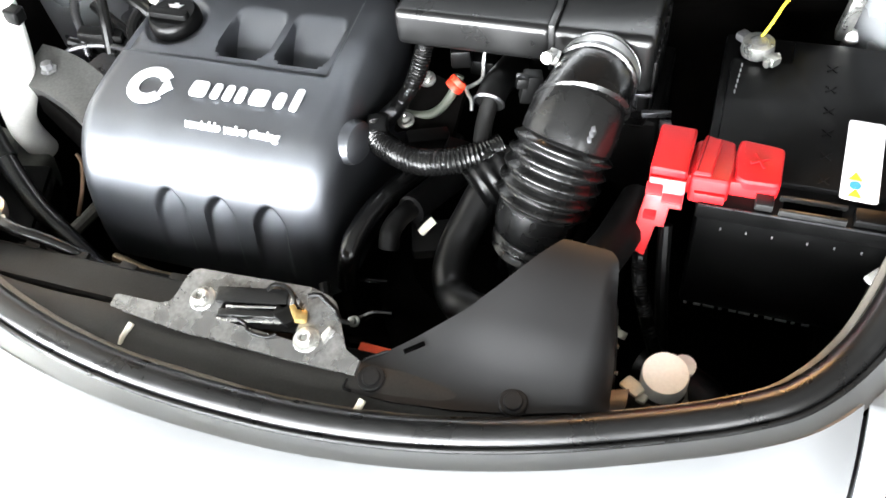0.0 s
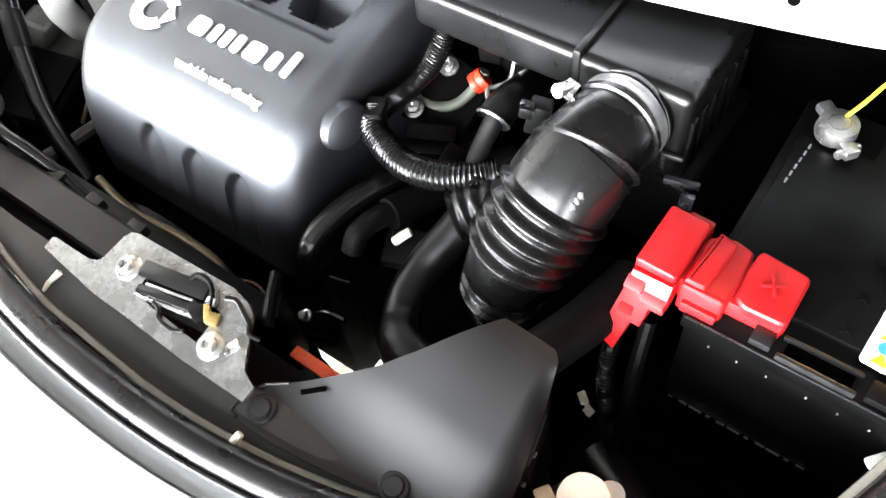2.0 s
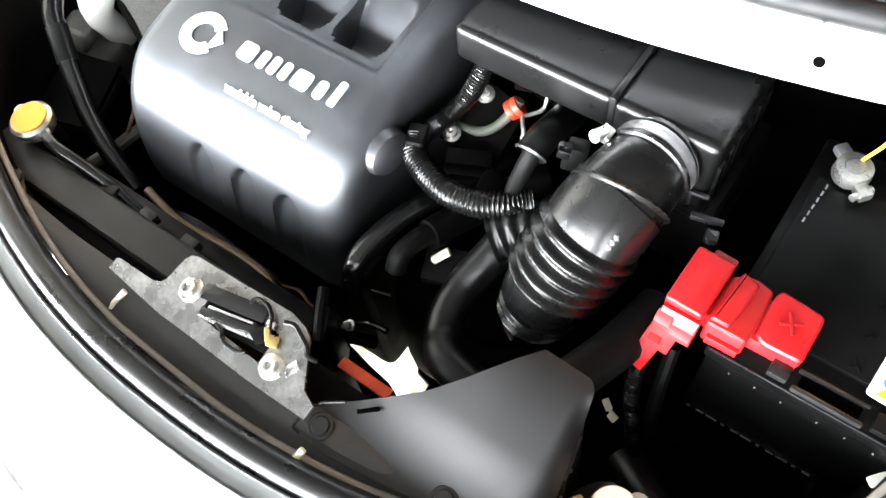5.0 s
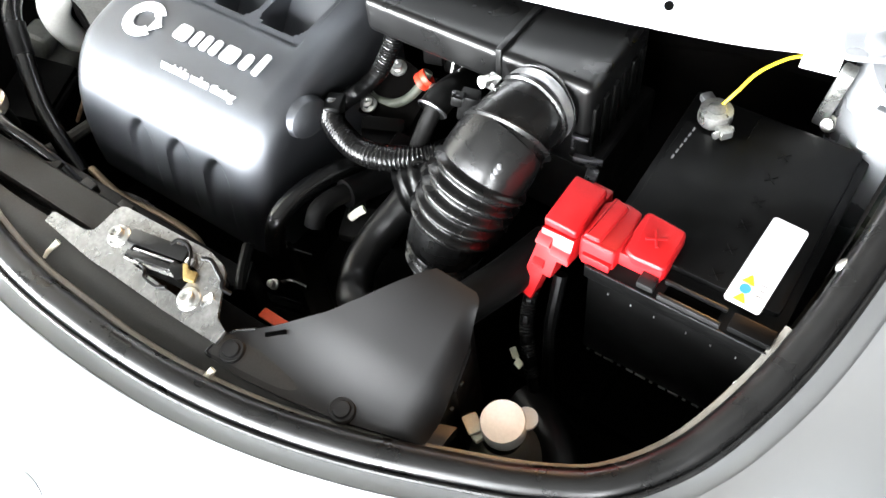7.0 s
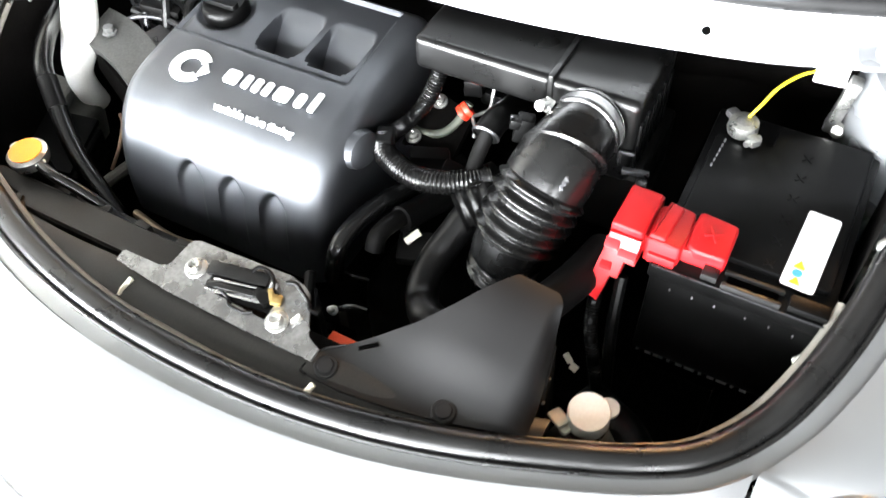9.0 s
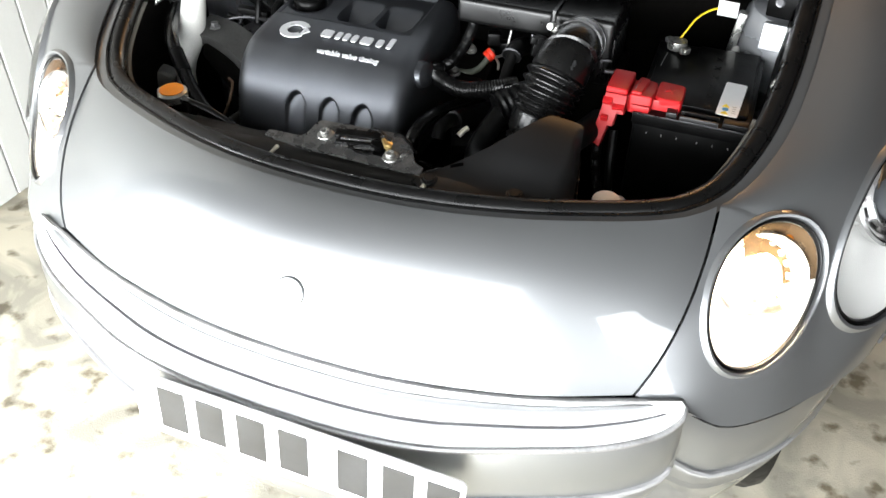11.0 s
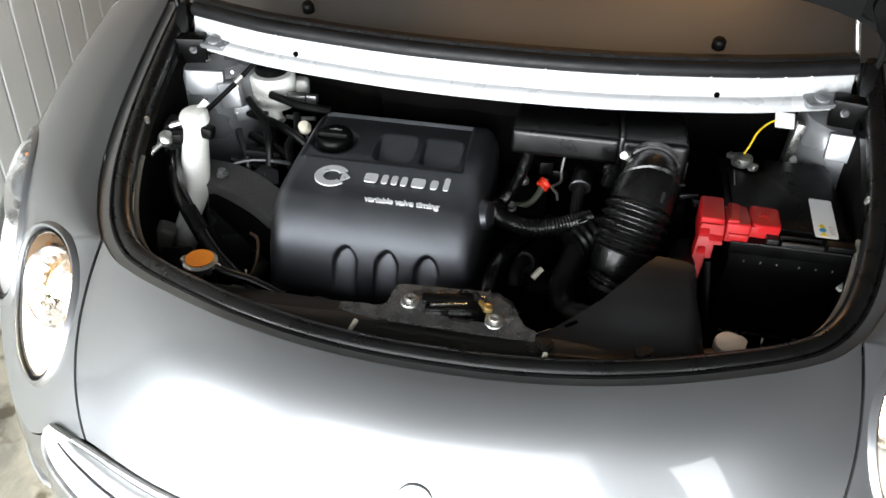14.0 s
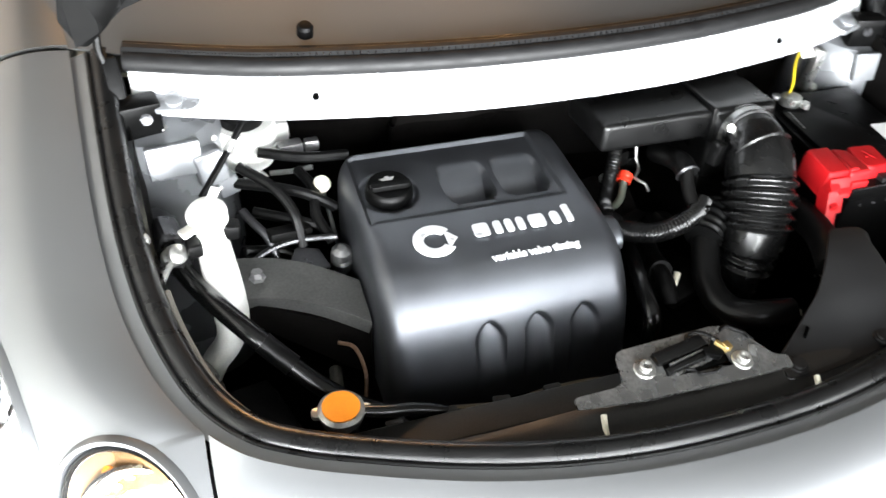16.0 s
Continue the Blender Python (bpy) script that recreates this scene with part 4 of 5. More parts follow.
part("symbol", joined(lambda b: prism(b, [(-.011, .001), (-.006, -.004), (.006, -.004), (.010, .003), (.004, .002), (.002, .005), (-.002, .005), (-.004, .002)], .0135, .0145, capm @ pose(0, .011, .0))), PAPER, cap, "white oil can symbol")

dip = thing("dipstick", "thin oil dipstick with a cream knob", "dipstick", (-.342, .776, .66))
part("knob", joined(lambda b: lathe(b, [(0, .013), (.009, .010), (.0125, .002), (.011, -.006), (.006, -.010), (0, -.011)], frame_to((0, -.5, .8), (-.343, .774, .794)), 20)), CREAM, dip)
part("rod", joined(lambda b: tube(b, [(-.342, .777, .785), (-.335, .775, .74), (-.322, .765, .66)], .003, 8, 10)), STEEL, dip)

# ---- air box and intake ----
airbox = thing("air_box", "black plastic air filter box", "air box", (.19, .76, .78))
part("duct", joined(lambda b: box(b, (.172, .115, .044), pose(.121, .7475, .8535, 0, 0, 0), .009, 4)), BOX, airbox)
part("housing", joined(lambda b: box(b, (.104, .130, .115), pose(.2595, .752, .8195), .010, 4)), BOX, airbox)
part("flange", joined(lambda b: box(b, (.007, .124, .056), pose(.208, .749, .853), .002)), BOX, airbox)
part("lower_box", joined(lambda b: box(b, (.12, .14, .10), pose(.265, .76, .72), .008, 3)), DULL, airbox)
for k in range(6):
    part("rib", joined(lambda b: box(b, (.004, .010, .07), pose(.3125, .70 + .02 * k, .81), .001)), BLACK, airbox)
for cx, cy, cz in ((.306, .684, .812),):
    part("clip", joined(lambda b: box(b, (.018, .004, .005), pose(cx, cy, cz, 0, 0, 8), .0015), lambda b: box(b, (.004, .004, .022), pose(cx - .008, cy + .001, cz - .010, 0, 0, 8), .001)), CLAMP, airbox, "steel spring clip")

hose = thing("intake_hose", "black rubber intake elbow with bellows", "hose", (.21, .57, .62))
LINE = [(.262, .708, .832), (.259, .680, .838), (.256, .652, .838), (.249, .622, .825), (.240, .596, .797), (.231, .576, .764), (.223, .562, .730), (.216, .556, .695), (.211, .555, .655)]


def hose_r(f):
    if f < .105:
        return .0375
    if f < .120:
        return .0425
    if f < .180:
        return .0385
    if f < .195:
        return .0430
    if f < .33:
        return .0400 + .030 * (f - .195)
    if f < .43:
        return .0455 + .02 * (f - .33)
    if f < .455:
        return .0475
    if f < .675:
        s = (f - .455) / .22
        return .0450 - .0010 * s + .0072 * (.5 - .5 * math.cos(s * math.pi * 10))
    if f < .78:
        return .0450 - .03 * (f - .675)
    if f < .86:
        return .0385 + .0026 * math.cos((f - .78) * 157)
    return .030


part("elbow", joined(lambda b: tube(b, LINE, hose_r, 48, 300)), INTAKE, hose)
cl = crv(LINE, 60)
ax = (cl[11] - cl[7]).normalized()
part("clamp", joined(lambda b: lathe(b, [(.0375, -.0065), (.0415, -.006), (.0418, -.002), (.0412, 0), (.0418, .002), (.0415, .006), (.0375, .0065)], frame_to(ax, cl[9]), 40)), STEEL, hose, "bright steel hose clamp")
part("clamp_screw", joined(lambda b: tube(b, [(.216, .668, .862), (.211, .652, .868)], .006, 10), lambda b: box(b, (.012, .014, .010), pose(.216, .664, .862, 0, 20, 0), .002)), ZINC, hose, "bright clamp screw")
part("rib", joined(lambda b: lathe(b, [(.044, -.003), (.0485, 0), (.044, .003)], frame_to((cl[22] - cl[18]).normalized() + Vector((.25, 0, .1)), cl[20]), 40)), INTAKE, hose)
plug = part("connector", joined(lambda b: box(b, (.020, .016, .034), pose(.196, .650, .832, 0, 10, 20), .003), lambda b: box(b, (.012, .012, .012), pose(.190, .640, .846, 0, 10, 20), .002)), BLACK, hose, "black two-pin connector")
for k in range(3):
    part("pin", joined(lambda b: box(b, (.004, .003, .004), pose(.186 + .005 * k, .640 - .001 * k, .852 - .002 * k, 0, 10, 20), .0006)), CLAMP, plug)
for k in range(3):
    part("moulded_mark", joined(lambda b: box(b, (.004, .0012, .006), frame_to((.35, -.75, .55), cl[24 + k] + Vector((.35, -.75, .55)).normalized() * .0465) @ pose(.010, 0, 0, 90, 0, 0), .0004)), CLAMP, hose)
part("strap", joined(lambda b: box(b, (.030, .006, .007), pose(.322, .672, .800, 0, 0, 12), .0015), lambda b: box(b, (.012, .012, .010), pose(.333, .660, .796, 0, 0, 12), .002)), CLAMP, airbox, "bright strap clip beside the battery")

# ---- battery ----
battery = thing("battery", "black car battery with white warning label", "battery", (.465, .69, .63))
BM = Matrix.Translation((.465, .692, .7085)) @ pose(0, 0, 0, 4.5, 0, 0)
part("case", joined(lambda b: box(b, (.172, .236, .165), BM, .005, 2)), BLACK, battery)
part("lid", joined(lambda b: box(b, (.177, .241, .022), BM @ pose(0, 0, .083), .003, 2)), BLACK, battery)
part("top", joined(lambda b: prism(b, rounded([(-.080, -.085), (.080, -.085), (.080, .112), (-.02, .112), (-.02, .075), (-.080, .075)], .006), .094, .101, BM, .002)), BLACK, battery)
LIDGREY = material("battery_grip_grey", (.007, .007, .007), .35, 0, .3, 400, 60, .1, spec=.4)
part("handle", joined(lambda b: box(b, (.058, .004, .010), BM @ pose(.012, -.1175, .096), .0015), lambda b: box(b, (.058, .003, .006), BM @ pose(.012, -.101, .097), .001)), LIDGREY, battery, "folded carrying grip")
# black insert gives the slot's shade by colour
part("grip_slot", joined(lambda b: box(b, (.050, .013, .003), BM @ pose(.012, -.109, .0945), .001)), material("recess_shade", (.001, .001, .001), .9, spec=0.0), battery)
part("corner_block", joined(lambda b: box(b, (.038, .016, .010), BM @ pose(.066, -.109, .097), .0015)), BLACK, battery)
part("catch", joined(lambda b: box(b, (.016, .018, .010), BM @ pose(-.030, -.108, .097), .0015)), LIDGREY, battery)
# thin line, paler than the case, along the lid's front edge
part("lid_edge", joined(lambda b: box(b, (.172, .0016, .0022), BM @ pose(0, -.1208, .0935), .0005)), CLAMP, battery, "thin grey line along the lid's front edge")
part("label", joined(lambda b: prism(b, rounded([(-.0165, -.050), (.0165, -.050), (.0165, .050), (-.0165, .050)], .004), .101, .1016, BM @ pose(.051, -.044, 0, 0, 0, -3))), PAPER, battery, "white warning label")
for px, py, col in ((-.006, -.022, YELLOW), (-.006, -.042, YELLOW)):
    part("triangle", joined(lambda b: prism(b, [(-.006, -.004), (.006, -.004), (0, .006)], .1017, .1021, BM @ pose(.051 + px, -.044 + py, 0, 0, 0, -3))), YELLOW, battery, "yellow warning triangle")
BLUE = material("blue_print", (.03, .25, .5), .4)
for px, py in ((-.006, -.032),):
    part("roundel", joined(lambda b: lathe(b, [(0, .1021), (.005, .1021), (.005, .1016)], BM @ pose(.051 + px, -.044 + py, 0), 20)), BLUE, battery, "printed roundel")
for k in range(4):
    part("bar_print", joined(lambda b: box(b, (.006, .0010, .0004), BM @ pose(.058, -.066 - .006 * k, .1018))), STEEL, battery)
for k in range(6):
    part("vent_mark", joined(lambda b: box(b, (.013, .0016, .001), BM @ pose(.018, -.075 + .030 * k, .1015, 0, 0, 45)), lambda b: box(b, (.013, .0016, .001), BM @ pose(.018, -.075 + .030 * k, .1015, 0, 0, -45))), BLACK, battery)
for k in range(6):
    part("dot", joined(lambda b: box(b, (.0016, .0012, .0032), BM @ pose(-.062 + .0235 * k + (.008 if k > 2 else 0), -.1195, .060), .0003)), STEEL, battery)
part("case_print", joined(*[lambda b, k=k: box(b, (.004 + .004 * (k % 3), .001, .004), BM @ pose(-.078 + .0125 * k, -.1185, -.082), .0003) for k in range(11)]), STEEL, battery, "unreadable moulded print")
for k in range(6):
    part("stamp", joined(lambda b: box(b, (.0016, .005, .0006), BM @ pose(-.072 + .0006 * k, .025 + .008 * k, .1013))), STEEL, battery)

neg = thing("battery_clamp", "bright lead clamp on the battery post", "clamp", (.408, .767, .815))
part("ring", joined(lambda b: lathe(b, [(.008, 0), (.016, 0), (.017, .004), (.016, .014), (.009, .015)], Matrix.Translation((.408, .768, .818)), 24)), ZINC, neg)
part("post", joined(lambda b: lathe(b, [(.009, 0), (.0085, .017), (0, .018)], Matrix.Translation((.408, .768, .816)), 20)), STEEL, neg)
part("jaw", joined(lambda b: box(b, (.020, .016, .012), pose(.423, .754, .822, 0, 0, -40) @ Matrix.Diagonal((.8, .8, .8, 1)), .003), lambda b: tube(b, [(.429, .760, .823), (.418, .742, .823)], .0036, 8)), ZINC, neg)
part("ear", joined(lambda b: box(b, (.016, .013, .009), pose(.394, .784, .824, 0, 0, -40), .003)), STEEL, neg)

wire = thing("earth_wire", "thin yellow earth wire with a white tag", "wire", (.43, .80, .83))
part("wire", joined(lambda b: tube(b, [(.410, .777, .832), (.418, .785, .846), (.428, .802, .861), (.445, .822, .870), (.462, .834, .874)], .0017, 8, 24)), YELLOW, wire)
part("tag", joined(lambda b: box(b, (.036, .003, .026), pose(.474, .838, .872, -35, 10, 20), .001)), PAPER, wire, "white folded tag")

# ---- red terminal cover ----
red = thing("terminal_cover", "bright red stepped plastic terminal cover", "terminal cover", (.37, .60, .74))
part("left_block", joined(lambda b: box(b, (.034, .057, .046), pose(.3475, .601, .804, 6, 0, -2), .004, 3), lambda b: box(b, (.022, .016, .030), pose(.354, .635, .796, 0, 0, -4), .003, 2)), RED, red)
part("arm", joined(lambda b: prism(b, [(.321, .733), (.337, .726), (.343, .761), (.351, .761), (.353, .782), (.364, .782), (.364, .812), (.331, .812), (.329, .790), (.327, .776)], -.010, .012, Matrix.Translation((0, .578, .812)) @ pose(0, 0, 0, 70, 0, 0) @ pose(0, -.812, 0), .0015)), RED, red)
part("step", joined(lambda b: box(b, (.015, .012, .016), pose(.3365, .566, .801, 38, 0, 0), .0012), lambda b: box(b, (.019, .012, .020), pose(.354, .566, .793, 38, 0, 0), .0012), lambda b: box(b, (.012, .010, .016), pose(.336, .556, .776, 20, 0, 0), .0012)), RED, red)
part("middle_block", joined(lambda b: prism(b, rounded([(.367, .571), (.402, .571), (.404, .598), (.402, .627), (.384, .631), (.366, .622)], .004, 3), .788, .8185, None, .0045, 3)), RED, red)
part("base", joined(lambda b: box(b, (.084, .042, .024), pose(.402, .602, .799), .0015)), RED, red)
part("ridge", joined(lambda b: prism(b, rounded([(-.0085, -.026), (.0085, -.024), (.0085, .024), (-.0085, .027)], .003, 2), -.004, .0065, pose(.379, .600, .8165, 2, 0, -6), .004, 3)), RED, red)
part("right_block", joined(lambda b: prism(b, rounded([(.403, .606), (.405, .584), (.413, .579), (.446, .580), (.446, .626), (.405, .630)], .006, 4), -.030, 0, Matrix.Translation((0, .60, .818)) @ pose(0, 0, 0, 8, 0, 0) @ pose(0, -.60, 0), .005, 3)), RED, red)
part("plus_mark", joined(lambda b: box(b, (.019, .0028, .003), pose(.425, .606, .8186, 8, 0, 28), .0005), lambda b: box(b, (.0028, .019, .003), pose(.425, .606, .8186, 8, 0, 28), .0005)), RED, red, "moulded plus sign")
part("foot", joined(lambda b: box(b, (.010, .010, .018), pose(.438, .578, .792, 0, 0, 0), .0015)), RED, red)
part("ledge", joined(lambda b: box(b, (.028, .006, .012), pose(.386, .570, .797, 0, 0, 0), .0012)), RED, red)
leads = thing("battery_leads", "black battery leads in corrugated sleeve", "cable", (.34, .53, .6))
part("lead", joined(lambda b: tube(b, [(.332, .550, .735), (.338, .530, .70), (.352, .515, .66), (.372, .50, .60), (.39, .49, .52)], lambda f: .0075 + .0007 * math.cos(f * 260), 10, 90)), BLACK, leads)
part("lead", joined(lambda b: tube(b, [(.352, .57, .75), (.358, .545, .70), (.366, .53, .64), (.378, .515, .55)], .007, 10, 24)), BLACK, leads)

# ---- black deflector beside the latch ----
defl = thing("air_deflector", "matt black moulded air intake cover", "cover", (.22, .40, .70))
OUTL = rounded([(.104, .318), (.150, .317), (.205, .324), (.262, .335), (.338, .356), (.334, .40), (.329, .43), (.320, .478), (.308, .488), (.270, .486), (.250, .462), (.225, .432), (.198, .405), (.168, .385), (.140, .367), (.112, .350)], .006, 3)


def across(y):
    """Left and right ends of the outline at one y."""
    xs = []
    for k in range(len(OUTL)):
        (xa, ya), (xb, yb) = OUTL[k], OUTL[(k + 1) % len(OUTL)]
        if (ya - y) * (yb - y) <= 0 and ya != yb:
            xs.append(xa + (xb - xa) * (y - ya) / (yb - ya))
    return min(xs), max(xs)


DEF_Y0, DEF_Y1 = min(p[1] for p in OUTL) + .0004, max(p[1] for p in OUTL) - .0035


def ease(f):
    f = min(1, max(0, f))
    return f * f * (3 - 2 * f)


def deflect(u, v):
    y = DEF_Y0 + (DEF_Y1 - DEF_Y0) * (1 - math.cos(math.pi * v)) / 2
    xl, xr = across(y)
    x = xl + (xr - xl) * u
    z = .740 + .046 * ease((y - .336) / .15) ** .9 + .018 * math.sin(min(1, max(0, (x - .13) / .24)) * math.pi) * ease((y - .325) / .08) - .026 * max(0, (u - .84) / .16) ** 2 * ease((y - .34) / .05) * (1 - ease((y - .445) / .03))
    return Vector((x, y, z))


part("shell", joined(lambda b: sheet(b, deflect, 40, 60, .005)), MATT, defl, "", 60)
part("lip", joined(lambda b: tube(b, [deflect(0, k / 40) + Vector((.001, 0, .0006)) for k in range(1, 15)] , .0014, 8)), BOX, defl)


def deflector_side(u, v):
    p = deflect(1, .17 + .60 * u)
    return p + Vector((-.002 + .006 * v, 0, -.004 - .15 * v))


part("side_wall", joined(lambda b: sheet(b, deflector_side, 16, 6, .004)), DULL, defl)
for v in (.30, .42, .56, .70):
    part("side_clip", joined(lambda b: box(b, (.003, .004, .003), Matrix.Translation(deflector_side(v, .06) + Vector((.004, 0, 0))), .0008)), CLAMP, defl)
for p in ((.129, .334, .7425), (.258, .343, .7445)):
    part("screw", joined(lambda b: lathe(b, [(.0128, -.003), (.0128, .001), (.0115, .0024), (.0088, .0022), (.0078, .0044), (.005, .0046), (0, .004)], Matrix.Translation(p) @ pose(0, 0, 0, 6, 0, 0), 24)), MATT, defl, "round black plastic fixing")
# thin black bar in place of the shade inside a slot
part("slot", joined(lambda b: box(b, (.020, .004, .003), pose(.160, .367, .7560, 12, 0, 42), .0005)), material("recess_shade", (.001, .001, .001), .9, spec=0.0), defl)

# ---- screen-wash filler beside the deflector ----
filler = thing("wash_filler_cap", "white washer bottle cap with side tabs", "cap", (.378, .428, .66))
part("cap", joined(lambda b: lathe(b, [(.0215, -.016), (.0215, .003), (.0205, .006), (.012, .0075), (0, .008)], frame_to((0, -.12, 1), (.378, .422, .713)), 32)), WHITE, filler)
part("tab", joined(lambda b: box(b, (.022, .015, .004), pose(.352, .410, .702, 0, -10, -35), .003), lambda b: box(b, (.010, .012, .006), pose(.362, .404, .696, 0, -10, -20), .003)), CREAM, filler)
part("tab", joined(lambda b: lathe(b, [(.011, 0), (.011, .004), (0, .005)], frame_to((0, -.1, 1), (.393, .439, .707)), 16)), WHITE, filler)
part("neck", joined(lambda b: lathe(b, [(.020, -.008), (.023, -.016), (.022, -.026), (.027, -.05), (.045, -.10), (.055, -.2), (0, -.2)], frame_to((0, -.12, 1), (.379, .418, .702)), 28)), material("smoky_bottle", (.20, .18, .14), .4), filler, "smoky bottle neck")
# ---- left side of the bay ----
def tower(s, label):
    cx = -.548 if s < 0 else .590
    t = thing("strut_tower", label, "strut tower", (cx, .868, .45), "strut towers")
    m = Matrix.Translation((cx, .868, .884)) @ pose(0, 0, 0, 5, 0, 0)
    part("turret", joined(lambda b: lathe(b, [(.104, -.45), (.096, -.16), (.092, -.06), (.087, -.016), (.078, -.003), (.066, 0), (.040, .003), (.030, .008), (0, .008)], m, 48, (1.0, .95))), INNER, t)
    part("mount", joined(lambda b: lathe(b, [(.030, .006), (.030, .014), (.020, .018), (.012, .018), (.011, .026), (0, .027)], m, 24)), BLACK, t, "black strut top mount")
    for a in (40, 160, 280):
        p = m @ Vector((.052 * math.cos(radians(a)), .045 * math.sin(radians(a)), .003))
        part("nut", joined(lambda b: lathe(b, [(.009, 0), (.009, .003), (.006, .004), (.006, .010), (0, .010)], Matrix.Translation(p), 6)), ZINC, t)
    part("pad", joined(lambda b: box(b, (.070, .012, .046), pose(cx - s * .020, .786, .856, -8, 0, s * -8), .004, 3)), INNER, t, "flat pale pad pressed in the tower's front")
    if s < 0:
        part("gusset", joined(lambda b: box(b, (.040, .026, .050), pose(-.486, .795, .835, -6, -8, 14), .007, 3), lambda b: box(b, (.030, .02, .03), pose(-.468, .80, .80, 0, -10, 18), .005, 3)), INNER, t)
        part("seam_weld", joined(*[lambda b, k=k: lathe(b, [(.004, 0), (.003, .0015), (0, .002)], frame_to((.1, -1, .1), (-.475 + .006 * math.sin(k * 2), .788, .88 - .026 * k)), 8) for k in range(4)]), ZINC, t, "small weld marks")
    else:
        part("earth_bracket", joined(lambda b: box(b, (.014, .018, .075), pose(.497, .838, .835, 4, 6, 0), .003), lambda b: lathe(b, [(.009, 0), (.009, .004), (.006, .005), (.006, .012), (0, .012)], frame_to((-.1, -.8, .5), (.503, .836, .802)), 12)), ZINC, t, "pale bracket with a bolt")
    return t


tower(-1, "silver painted suspension strut tower beside the washer bottle")
tower(1, "silver painted suspension strut tower behind the battery")

washer = thing("washer_bottle", "milky white washer bottle neck with flip cap", "washer bottle", (-.50, .66, .45))
part("neck", joined(lambda b: tube(b, [(-.497, .672, .835), (-.497, .660, .80), (-.494, .643, .765), (-.491, .624, .735), (-.492, .610, .712), (-.502, .610, .685), (-.52, .622, .65), (-.535, .64, .60)], lambda f: .020 + .006 * math.sin(min(1, f * 1.5) * 3.1), 20, 40, squash=.85)), WHITE, washer)
part("cap", joined(lambda b: lathe(b, [(.024, -.010), (.025, .004), (.021, .010), (.010, .013), (0, .013)], frame_to((-.1, -.25, .95), (-.499, .672, .843)), 28)), WHITE, washer)
part("flip_tab", joined(lambda b: tube(b, [(-.496, .680, .852), (-.490, .688, .857), (-.484, .695, .864)], .006, 10)), WHITE, washer)
part("lip_tab", joined(lambda b: box(b, (.030, .022, .006), pose(-.519, .655, .838, -12, -14, 20), .003)), WHITE, washer)
part("collar", joined(lambda b: box(b, (.022, .02, .022), pose(-.474, .665, .822, 0, 10, 0), .006, 3)), BLACK, washer, "black clip collar")
part("collar", joined(lambda b: box(b, (.018, .02, .02), pose(-.520, .648, .815, 0, 0, 10), .005, 3)), BLACK, washer, "black clip collar")
part("tank", joined(lambda b: box(b, (.060, .070, .09), pose(-.550, .605, .575, 0, 12, 10), .018, 4), lambda b: box(b, (.036, .040, .05), pose(-.545, .590, .648, 0, 25, 20), .012, 3)), material("cloudy_bottle", (.16, .16, .145), .45, 0, .2, 200, 25, .05), washer, "cloudy plastic reservoir")

brake = thing("brake_reservoir", "white brake fluid reservoir with black cap", "reservoir", (-.435, .885, .74))
part("tank", joined(lambda b: lathe(b, [(.034, .0), (.038, .012), (.040, .03), (.036, .032), (.040, .036), (.040, .060), (.036, .066), (0, .066)], Matrix.Translation((-.432, .870, .792)) @ pose(0, 0, 0, 8, 0, 0), 32, (1.1, .95)), lambda b: box(b, (.05, .035, .035), pose(-.395, .885, .822, 0, 0, 12), .012, 3)), WHITE, brake)
part("spout", joined(lambda b: tube(b, [(-.432, .862, .80), (-.428, .850, .775), (-.418, .842, .765)], .014, 14)), WHITE, brake)
part("cap", joined(lambda b: lathe(b, [(.031, 0), (.031, .014), (.028, .017), (0, .017)], Matrix.Translation((-.434, .868, .858)) @ pose(0, 0, 0, 8, 0, 0), 28)), BLACK, brake, "black screw cap")
part("cap_print", joined(*[lambda b, k=k: box(b, (.018 - .004 * abs(k), .002, .0006), Matrix.Translation((-.434, .866 + .005 * k, .8755)) @ pose(0, 0, 0, 8, 0, 0)) for k in (-2, -1, 0, 1)]), YELLOW, brake, "unreadable yellow print")
part("pipe", joined(lambda b: tube(b, [(-.405, .85, .775), (-.375, .842, .778), (-.345, .84, .782)], .004, 8)), STEEL, brake)

prop = thing("stay_rod", "thin black stay rod with bright end", "rod", (-.46, .77, .83))
part("rod", joined(lambda b: tube(b, [(-.503, .730, .830), (-.465, .764, .866), (-.426, .800, .907)], .0045, 10)), BLACK, prop)
part("ferrule", joined(lambda b: tube(b, [(-.462, .767, .870), (-.452, .776, .880)], .006, 10)), ZINC, prop)

pipe = thing("aircon_pipe", "bent aluminium pipe with a bright union", "pipe", (-.57, .63, .66))
part("pipe", joined(lambda b: tube(b, [(-.545, .650, .806), (-.560, .630, .794), (-.570, .615, .775), (-.576, .610, .74), (-.578, .615, .70), (-.572, .63, .66)], .0055, 10, 30)), ZINC, pipe)
part("union", joined(lambda b: lathe(b, [(.012, -.012), (.013, -.004), (.010, 0), (.013, .004), (.012, .012), (.006, .016), (0, .016)], frame_to((.5, -.6, .6), (-.544, .648, .809)), 16)), ZINC, pipe)
part("bracket", joined(lambda b: box(b, (.03, .05, .05), pose(-.553, .690, .800, 0, 20, 10), .01, 3)), CLAMP, pipe, "cast bracket")

lowbar = thing("support_bar", "pale grey metal bar low beside the radiator", "bar", (-.39, .48, .60))
part("bar", joined(lambda b: tube(b, [(-.40, .44, .61), (-.39, .475, .61), (-.38, .53, .61), (-.37, .60, .61)], .009, 10, 12)), material("greyed_bar", (.10, .095, .085), .5, .3, .3), lowbar)
